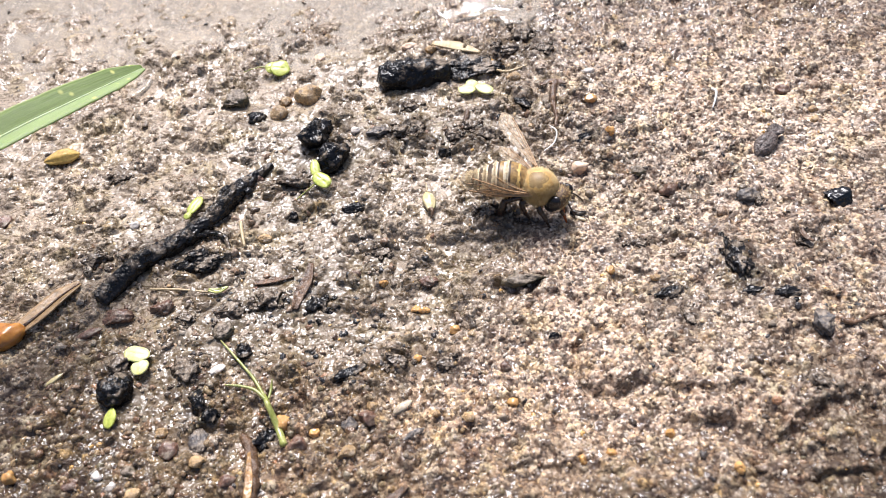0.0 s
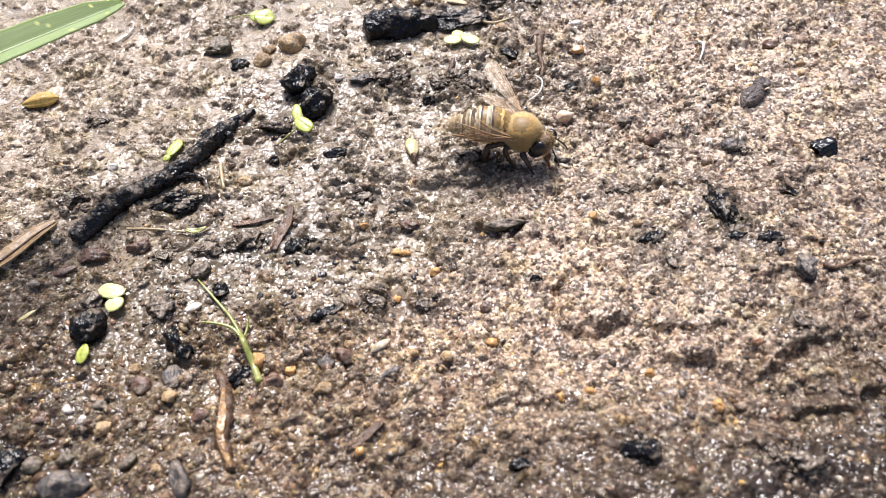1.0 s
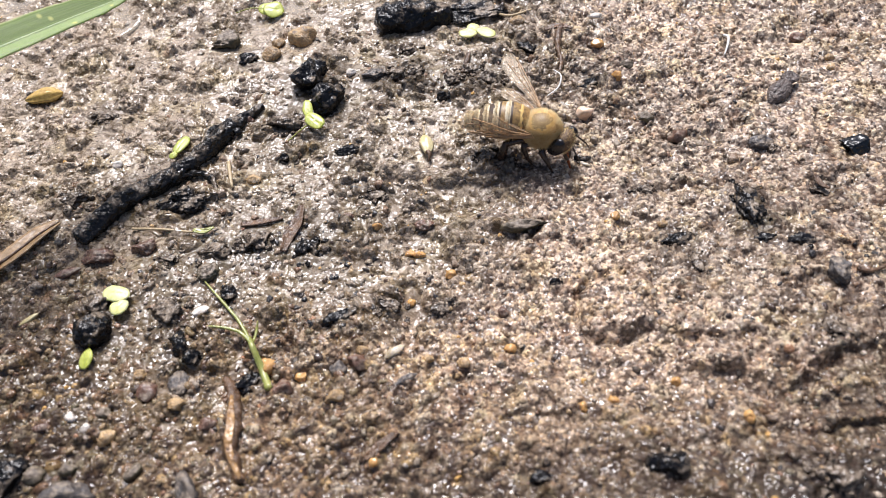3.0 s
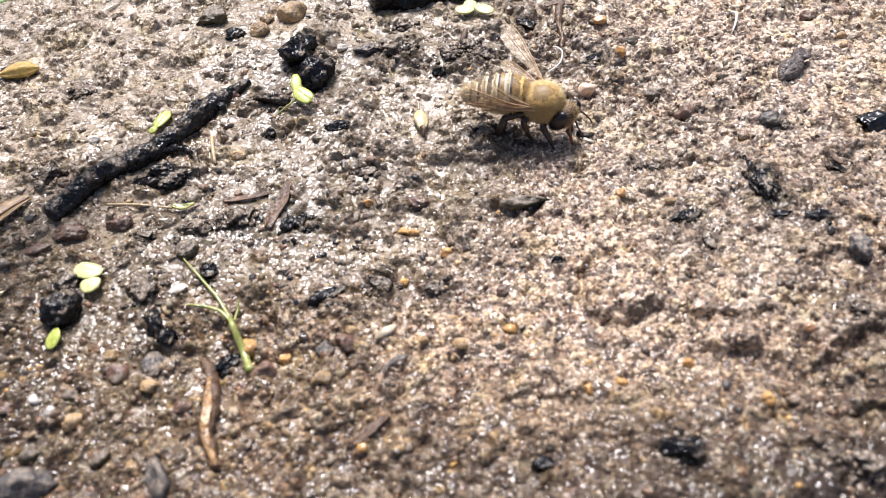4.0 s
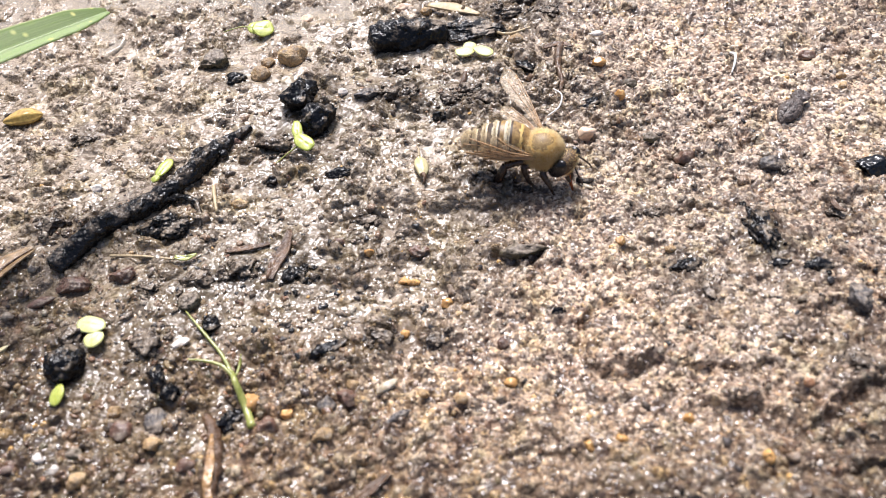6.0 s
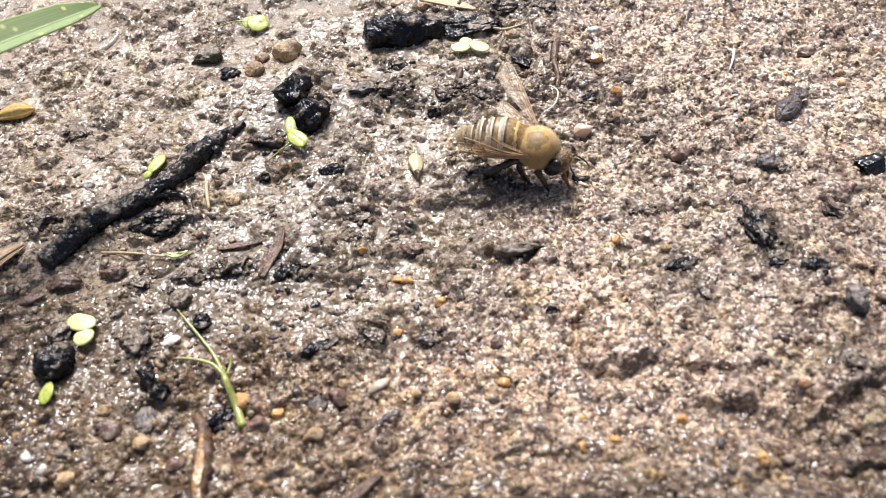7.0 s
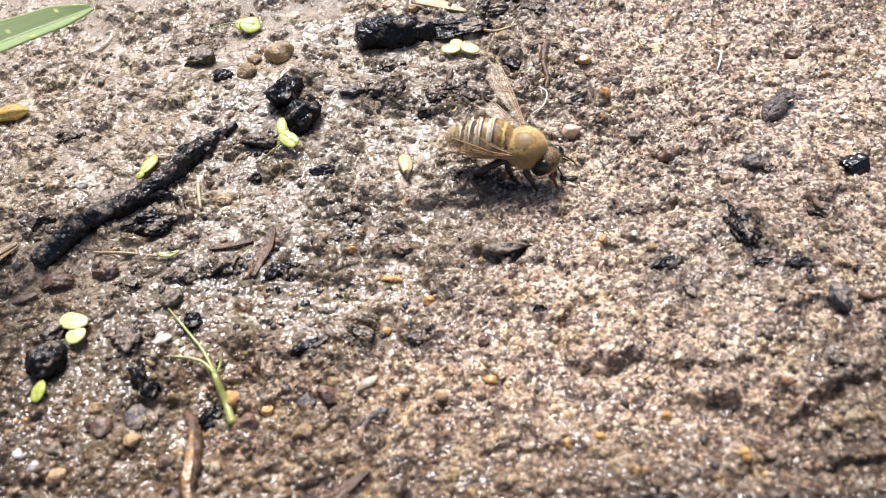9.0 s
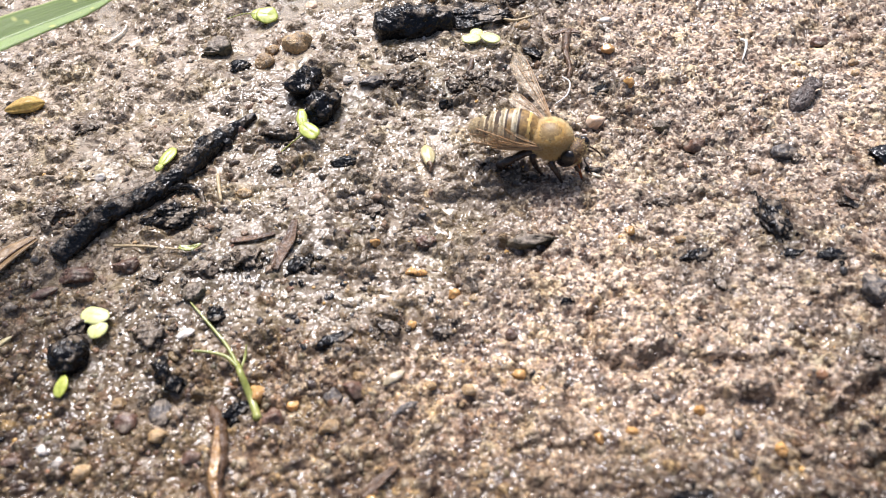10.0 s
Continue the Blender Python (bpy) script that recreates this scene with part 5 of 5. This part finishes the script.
def seed(x, y, length, width, turn, material, label, ridge=0.06, name="seed"):
    COUNT[0] += 1
    bm = bmesh.new()
    bmesh.ops.create_uvsphere(bm, u_segments=20, v_segments=18, radius=1.0)
    for v in bm.verts:
        zz = v.co.z
        a = math.atan2(v.co.y, v.co.x)
        k = (1 - 0.45 * abs(zz) ** 3) * (1 + ridge * math.cos(5 * a)) * (1 + 0.22 * noise.noise(v.co * 1.8 + Vector((x, y, 0))))
        v.co = Vector((zz * length * 0.5 * (1.25 if zz > 0 else 1.0), v.co.x * width * 0.5 * k, v.co.y * width * 0.38 * k))
    ob = part(name, bm, material, at=mm_pose(x, y, ground_z(x, y, 0.8) + width * 0.24, 0, -4, turn))
    return tagged(ob, label if len(label.split()) > 3 else label + " on wet mud", "seed")


s1 = seed(-6.8, 60.5, 2.9, 1.4, -80, PALESEED, "pale yellow pointed seed husk on wet sand", 0.12)
part("stalk", tube([(-1.3, 0, 0.2), (-2.0, 0.1, 0.45), (-2.4, 0.0, 0.5)], [0.14, 0.1, 0.06], 2, 6), STRAW, s1, "thin dry stalk")
part("tip", tube([(1.5, 0, 0.1), (2.0, 0.12, 0.1), (2.5, -0.05, -0.1)], [0.3, 0.22, 0.1], 4, 7, 0.2), BARK, s1, "dark brown tip")
seed(-52.5, 70.2, 3.9, 2.0, 200, YELLOWSEED, "ribbed yellow seed lying on wet mud", 0.2)
seed(-9.2, 35.0, 2.0, 0.9, 35, WHITESEED, "small pale seed husk")
seed(-44.8, 39.0, 1.9, 0.6, 40, PALESEED, "slim cream seed")
seed(-42.5, 44.3, 2.6, 1.0, 20, BROWN, "brown seed husk on mud")


def strip(points, widths, thick, twist=0.0, cup=0.1, seed=0):
    """A flat, slightly cupped strip with thickness; points in local millimetres."""
    bm = bmesh.new()
    pts = [Vector(p) for p in points]
    rows = []
    n = len(pts)
    steps = 6
    uvs = {}
    for k in range((n - 1) * steps + 1):
        i = min(k // steps, n - 2)
        t = k / steps - i
        p0, p1, p2, p3 = pts[max(i - 1, 0)], pts[i], pts[i + 1], pts[min(i + 2, n - 1)]
        p = 0.5 * ((2 * p1) + (p2 - p0) * t + (2 * p0 - 5 * p1 + 4 * p2 - p3) * t * t + (3 * p1 - p0 - 3 * p2 + p3) * t ** 3)
        w = widths[i] * (1 - t) + widths[i + 1] * t
        ahead = (p2 - p1).normalized()
        side = ahead.cross(Vector((0, 0, 1))).normalized()
        over = side.cross(ahead)
        row = []
        for a in range(9):
            q = (a - 4) / 4
            tw = twist * (k / ((n - 1) * steps))
            d = side * math.cos(tw) + over * math.sin(tw)
            e = over * math.cos(tw) - side * math.sin(tw)
            edge = 1 + 0.05 * noise.noise(Vector((k * 0.5, q, seed)))
            v = bm.verts.new(p + d * q * w * 0.5 * edge + e * (cup * w * abs(q) + 0.05 * noise.noise(Vector((k * 0.4, q * 2, seed + 3)))))
            uvs[v] = (k / ((n - 1) * steps), a / 8)
            row.append(v)
        rows.append(row)
    layer = bm.loops.layers.uv.new("UVMap")
    for r, q in zip(rows, rows[1:]):
        for a in range(8):
            f = bm.faces.new((r[a], r[a + 1], q[a + 1], q[a]))
            for lp in f.loops:
                lp[layer].uv = uvs[lp.vert]
    bmesh.ops.recalc_face_normals(bm, faces=bm.faces)
    bmesh.ops.solidify(bm, geom=list(bm.faces), thickness=thick)
    return bm


# a winged husk: dry blade with an orange bulb at its root
hx, hy = -50.3, 44.9
hz = ground_z(hx, hy, 0.5) + 0.5
husk = tagged(new("husk"), "winged seed husk, dry brown blade and orange bulb", "husk")
husk.matrix_basis = mm_pose(hx, hy, hz)
ends = [(-50.3, 44.8), (-48.4, 46.7), (-46.6, 48.9), (-44.8, 50.5)]
part("blade", strip([(px - hx, py - hy, 0.35 + 0.1 * k) for k, (px, py) in enumerate(ends)], [1.5, 2.2, 2.2, 0.8], 0.14, 0.2, 0.14, 5), HUSK, husk, "dry light brown blade")
part("midrib", tube([(px - hx, py - hy, 0.42 + 0.1 * k) for k, (px, py) in enumerate(ends)], [0.22, 0.17, 0.13, 0.06], 5, 6, 0.1), BARK, husk, "dark brown midrib")
bx, by = -51.4, 44.1
part("bulb", blob((2.2, 1.6, 1.1), 41, 4, 0.2, 0, 1.5, 0.04), ORANGE, husk, "orange translucent bulb", mm_pose(bx - hx, by - hy, 0.5, 0, 0, 30))

# a flat pale sliver of wood by the log
px, py = -6.6, 87.9
qx, qy = -0.2, 85.4
z0 = ground_z(px, py, 0.8)
sliver = part("wood_sliver", strip([(0, 0, 0.45), ((qx - px) * 0.5, (qy - py) * 0.5, 0.7), (qx - px, qy - py, 0.5)], [0.6, 1.7, 0.4], 0.2, 0.1, 0.08, 9), STRAW, at=mm_pose(px, py, z0))
tagged(sliver, "pale sliver of wood beside a charred log", "wood")

ROOTS = "dry stalks and roots"


def dry_strip(points, widths, material, label, name="dry_strip", lift=0.35):
    x0, y0 = points[0]
    z0 = ground_z(x0, y0, 1.6)
    p3 = [(px - x0, py - y0, ground_z(px, py, 1.6) + lift - z0) for px, py in points]
    return tagged(part(name, strip(p3, widths, 0.14, 0.3, 0.14, x0), material, at=mm_pose(x0, y0, z0)), label if len(label.split()) > 3 else label + " on wet mud", "dry plant", ROOTS)


dry_strip([(-19.6, 52.3), (-19.8, 50.0), (-20.4, 48.3), (-20.8, 46.4)], [0.5, 1.1, 1.2, 0.6], BARK, "dry brown leaf strip on dark mud")
dry_strip([(-25.6, 49.8), (-23.5, 50.1), (-21.3, 50.6)], [0.4, 0.7, 0.4], BARK, "flat brown stalk on wet mud")
dry_strip([(-30.2, 48.8), (-29.1, 48.7), (-28.2, 49.3)], [0.4, 0.8, 0.2], SPROUT, "thin green leaf tip")
rod("stalk", [(-36.8, 49.4), (-33.5, 49.0), (-30.2, 48.6)], [0.16, 0.14, 0.12], STRAW, "thin straw-coloured stalk", "stalk", 0.3, 0.1, 6, ROOTS)
rod("rootlet", [(9.2, 78.9), (8.6, 77.0), (8.5, 74.9), (8.8, 73.1), (8.5, 71.4)], [0.3, 0.5, 0.35, 0.25, 0.2], BARK, "brown rootlet lying on mud", "root", 0.15, 0.2, 8, ROOTS)
dry_strip([(7.1, 78.5), (8.8, 78.9), (10.4, 78.2)], [0.4, 1.0, 0.4], BARK, "brown bark flap across a rootlet", "bark_flap")
rod("rootlet", [(-2.1, 74.9), (-2.4, 73.4), (-2.9, 71.7)], [0.28, 0.3, 0.15], BARK, "short dark rootlet", "root", 0.15, 0.2, 8, ROOTS)
rod("stalk", [(1.7, 82.1), (3.3, 81.1), (5.7, 82.0)], [0.16, 0.16, 0.12], STRAW, "pale bent stalk", "stalk", 0.3, 0.1, 6, ROOTS)
root_line = [(-24.5, 32.8), (-23.4, 30.7), (-22.7, 27.5), (-22.5, 25.3), (-21.2, 22.8)]
root = rod("root", root_line, [0.4, 0.62, 0.74, 0.64, 0.4], BARK, "weathered brown root with a pale split face in mud", "root", -0.1, 0.3, 14, ROOTS, 10)
rx0, ry0 = root_line[0]
face = [(px - rx0, py - ry0, lie(px, py) - lie(rx0, ry0) + c) for (px, py), c in zip(root_line[1:], (0.98, 1.1, 1.0, 0.7))]
part("split_face", strip(face, [0.3, 0.75, 0.7, 0.3], 0.3, 0.15, -0.12, 11), ROOTWOOD, root, "pale orange-brown split wood face")
rod("twig", [(33.7, 42.2), (34.8, 41.8), (36.9, 42.6), (38.9, 42.9)], [0.3, 0.22, 0.2, 0.12], BARK, "thin brown twig on sand", "twig", 0.15, 0.2, 7, ROOTS)
rod("stalk", [(-28.2, 58.2), (-27.7, 56.4), (-27.2, 54.6)], [0.2, 0.22, 0.15], STRAW, "pale straw in wet mud", "stalk", 0.2, 0.1, 6, ROOTS)
dry_strip([(-11.1, 24.7), (-9.8, 25.8), (-8.4, 27.1)], [0.5, 0.9, 0.4], BARK, "dark brown bark chip in sand", "bark_chip")
dry_strip([(32.9, 54.0), (33.1, 52.8), (33.8, 52.0)], [0.3, 0.7, 0.3], BARK, "red-brown bark chip", "bark_chip", 0.7)
rod("twig", [(9.2, 58.3), (10.1, 57.9), (10.8, 58.3)], [0.3, 0.35, 0.2], COAL, "small black splinter under the bee's tongue", "twig", 0.2, 0.15, 7, ROOTS)
seed(10.0, 57.4, 1.4, 0.5, -30, WHITESEED, "small white sliver beside the bee's tongue", name="sliver")
rod("fibre", [(7.8, 71.3, 0.5), (8.5, 70.0, 0.8), (8.1, 68.5, 0.6), (6.8, 67.4, 0.3)], [0.07, 0.09, 0.09, 0.06], FIBRE, "curled white fibre on the mud", "fibre", 0.3, 0.0, 6, ROOTS, 6)
rod("fibre", [(27.9, 75.9, 0.5), (28.3, 75.3, 0.7), (28.1, 74.3, 0.5), (27.6, 73.1, 0.2)], [0.16, 0.17, 0.14, 0.07], FIBRE, "short white curled fibre on sand", "fibre", 0.3, 0.0, 6, ROOTS, 6)
rod("stalk", [(-29.6, 36.0, 0.6), (-29.3, 36.6, 0.9)], [0.14, 0.1], STRAW, "short pale stalk end", "stalk", 0.3, 0.0, 6, ROOTS)

# ---------------------------------------------------------------- the grass blade
blade_pts = [(-108, -16, 0.0), (-90, 5, 11.0), (-74, 23.8, 17.6), (-62, 37.8, 19.5), (-53, 48.3, 19.3), (-46.4, 56.0, 18.5), (-41.7, 61.5, 17.4), (-38.4, 65.4, 16.5), (-36.2, 67.9, 16.0)]
gx, gy = blade_pts[0][:2]
gz = relief(np.float64(gx), np.float64(gy)) - 0.6
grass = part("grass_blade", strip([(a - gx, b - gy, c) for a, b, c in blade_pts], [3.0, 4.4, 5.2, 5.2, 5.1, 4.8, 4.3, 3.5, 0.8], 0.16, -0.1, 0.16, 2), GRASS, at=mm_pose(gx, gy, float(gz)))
rib = [(a - gx, b - gy, c - 0.02) for a, b, c in blade_pts]
part("midrib", tube(rib, [0.3, 0.26, 0.22, 0.2, 0.18, 0.16, 0.13, 0.1, 0.05], 8, 8, 0.0, 6), MIDRIB, grass, "pale green midrib")
tagged(grass, "green grass blade with yellow spots bending over the mud", "grass")


# ---------------------------------------------------------------- loose grains
def scatter(name, count, seed, low, high, where, material, label, shape=0, flat=(0.6, 1.0)):
    """Many small grains as one mesh, more of them where the given density is high."""
    rs = np.random.RandomState(seed)
    kinds = []
    for k in range(8):
        bm = blob((1.0, 1.0, 1.0), seed * 7 + k * 11, 2, 0.12 if shape == 0 else 0.45, 4 if shape == 0 else 5, 1.7, 0.0 if shape == 0 else 0.3)
        kinds.append([v.co[:] for v in bm.verts])
        tris = np.array([[v.index for v in f.verts] for f in bm.faces])
        bm.free()
    kinds = np.array(kinds)
    xs_, ys_ = [], []
    while len(xs_) < count:
        a, b = rs.uniform(-70, 56, 4000), rs.uniform(16, 110, 4000)
        ok = rs.rand(4000) < where(a, b)
        xs_ += list(a[ok])
        ys_ += list(b[ok])
    gx_, gy_ = np.array(xs_[:count]), np.array(ys_[:count])
    rad = low + (high - low) * rs.rand(count) ** 2.2
    zz = np.array([ground_z(p, q) for p, q in zip(gx_, gy_)])
    base = kinds[rs.randint(0, 8, count)]
    each = base.shape[1]
    co = np.empty((count, each, 3))
    ang, ca = rs.rand(count) * 6.283, None
    c, s = np.cos(ang)[:, None], np.sin(ang)[:, None]
    sx_, sy_, sz_ = (rs.uniform(0.75, 1.35, (count, 1)), rs.uniform(0.6, 1.0, (count, 1)), rs.uniform(*flat, (count, 1)))
    px, py, pz = base[..., 0] * sx_, base[..., 1] * sy_, base[..., 2] * sz_
    tilt = (rs.rand(count, 1) - 0.5) * 0.9
    px, pz = px * np.cos(tilt) - pz * np.sin(tilt), px * np.sin(tilt) + pz * np.cos(tilt)
    co[..., 0] = (px * c - py * s) * rad[:, None] + gx_[:, None]
    co[..., 1] = (px * s + py * c) * rad[:, None] + gy_[:, None]
    co[..., 2] = pz * rad[:, None] + (zz - rad * 0.25)[:, None]
    faces = (tris[None] + (np.arange(count) * each)[:, None, None]).reshape(-1)
    me = bpy.data.meshes.new(name)
    n = len(faces) // 3
    me.vertices.add(count * each)
    me.vertices.foreach_set("co", (co * MM).astype(np.float32).ravel())
    me.loops.add(len(faces))
    me.loops.foreach_set("vertex_index", faces.astype(np.int32))
    me.polygons.add(n)
    me.polygons.foreach_set("loop_start", np.arange(0, 3 * n, 3, dtype=np.int32))
    me.polygons.foreach_set("use_smooth", np.ones(n, dtype=bool))
    me.update(calc_edges=True)
    me.materials.append(material)
    return tagged(new(name, me), label, "grains", kind="stuff")


CLOD = grit_material("mud_crumbs", [(0.0, (0.07, 0.048, 0.03)), (0.2, (0.19, 0.145, 0.095)), (0.6, (0.31, 0.245, 0.17)), (0.8, (0.22, 0.13, 0.07)), (1.0, (0.40, 0.335, 0.25))], 0.3, 0.7)
SAND = grit_material("sand_grains", [(0.0, (0.20, 0.155, 0.115)), (0.25, (0.33, 0.27, 0.2)), (0.5, (0.42, 0.36, 0.28)), (0.68, (0.50, 0.36, 0.19)), (0.8, (0.24, 0.13, 0.08)), (0.9, (0.66, 0.60, 0.51)), (0.97, (0.58, 0.34, 0.10))])
CRUMB = grit_material("black_crumbs", [(0.0, (0.008, 0.008, 0.008)), (0.6, (0.03, 0.026, 0.023)), (1.0, (0.07, 0.05, 0.036))], 0.35, 0.4)
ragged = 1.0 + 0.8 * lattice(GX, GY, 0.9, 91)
for sx_, sy_, sr in DARK_HALOS:
    # the tint darkens raggedly round each lump, and the mud is drawn up against its foot
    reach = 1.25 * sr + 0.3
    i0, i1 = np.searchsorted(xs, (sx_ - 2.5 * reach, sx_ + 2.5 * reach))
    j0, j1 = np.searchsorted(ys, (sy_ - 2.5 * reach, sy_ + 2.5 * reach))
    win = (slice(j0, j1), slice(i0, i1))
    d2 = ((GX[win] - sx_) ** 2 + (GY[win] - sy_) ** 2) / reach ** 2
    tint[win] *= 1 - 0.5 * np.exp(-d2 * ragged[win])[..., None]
    GZ[win] += 0.05 * sr * np.exp(-d2)
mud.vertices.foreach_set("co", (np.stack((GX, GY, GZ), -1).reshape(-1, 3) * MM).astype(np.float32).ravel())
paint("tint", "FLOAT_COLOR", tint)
mud.update()

scatter("sand_grains", 3500, 51, 0.11, 0.34, lambda a, b: 0.35 + 0.3 * hill(a, b, 20, 45, 40, 40), SAND, "loose wet sand grains, tan, brown and white")
GRIT = grit_material("wet_grit", [(0.0, (0.05, 0.03, 0.018)), (0.3, (0.16, 0.085, 0.04)), (0.5, (0.24, 0.17, 0.09)), (0.7, (0.34, 0.23, 0.11)), (0.82, (0.12, 0.10, 0.05)), (0.95, (0.42, 0.34, 0.24)), (1.0, (0.30, 0.14, 0.06))], 0.22, 0.9)
scatter("wet_grit", 1500, 54, 0.18, 0.55, lambda a, b: 0.9 * hill(a, b, -36, 30, 18, 12) + 0.5 * hill(a, b, -18, 34, 14, 9) + 0.35 * hill(a, b, 38, 28, 14, 12), GRIT, "small rounded wet grit, brown, amber and cream")
scatter("mud_crumbs", 3400, 53, 0.16, 0.62, lambda a, b: 0.06 + 0.7 * hill(a, b, -26, 48, 20, 18) + 0.6 * hill(a, b, -2, 73, 18, 7) + 0.35 * hill(a, b, 22, 62, 12, 9) + 0.45 * hill(a, b, 30, 27, 18, 10), CLOD, "wet brown crumbs of mud, lumpy and shiny", 1, (0.5, 0.9))
scatter("black_crumbs", 520, 52, 0.1, 0.5, lambda a, b: 0.012 + 0.6 * hill(a, b, -20, 46, 14, 9) + 0.4 * hill(a, b, 30, 50, 12, 20) * (lattice(a, b, 6, 81) > 0), CRUMB, "small black crumbs of charcoal and humus", 1, (0.35, 0.7))


# ---------------------------------------------------------------- what moves
def motions():
    """The bee rocks a little as it drinks; late in the clip it swings its abdomen up and lifts a hind leg."""
    def sway(t, dx, dy, dz, pitch, roll, turn):
        x, y, z = BEE_AT
        return t, mm_pose(x + dx, y + dy, z + dz, roll, pitch, BEE_TURN + turn)
    walk(bee, [sway(0.0, 0, 0, 0, 0, 0, 0), sway(2.2, 0.02, 0, 0, 0.2, 0.5, 0.0), sway(4.0, 0.05, 0, 0, 0.3, 0.0, -0.5), sway(5.7, 0.08, 0.05, 0, 0.2, 0.5, -0.5),
               sway(6.8, 0.3, 0.35, 0, 0.5, 6.0, -3.0), sway(8.5, 0.3, 0.38, 0, 0.5, 6.5, -3.2), sway(10.0, 0.3, 0.35, 0, 0.5, 6.0, -3.0)])
    beats = ((0.0, 0, 0), (0.5, 1.2, 0), (1.0, -0.6, 0), (1.5, 1.0, 0), (2.0, -0.4, 0), (3.5, 1.0, 0), (4.0, -0.5, 0), (4.5, 1.0, 0), (5.0, -0.5, 0), (5.7, 1.0, 0),
             (6.8, 1.0, -1), (7.5, 2.5, -1), (8.0, 1.0, -1), (8.5, 2.5, -1), (9.0, 1.0, -1), (9.5, 2.5, -1), (10.0, 1.0, -1))
    walk(abdomen, [(t, AB_AT @ pose(0, 0, 0, 0, p, q)) for t, p, q in beats])
    walk(hind, [(t, HIND_AT @ pose(0, 0, 0, 0, p, q)) for t, p, q in ((0.0, 0, 0), (5.7, 0, 0), (6.8, -4, 10), (8.5, -3, 9), (10.0, -4, 10))])
    walk(shin, [(t, SHIN_AT @ pose(0, 0, 0, 0, p, 0)) for t, p in ((0.0, 0), (5.7, 0), (6.8, 44), (7.5, 48), (8.5, 42), (10.0, 46))])


motions()
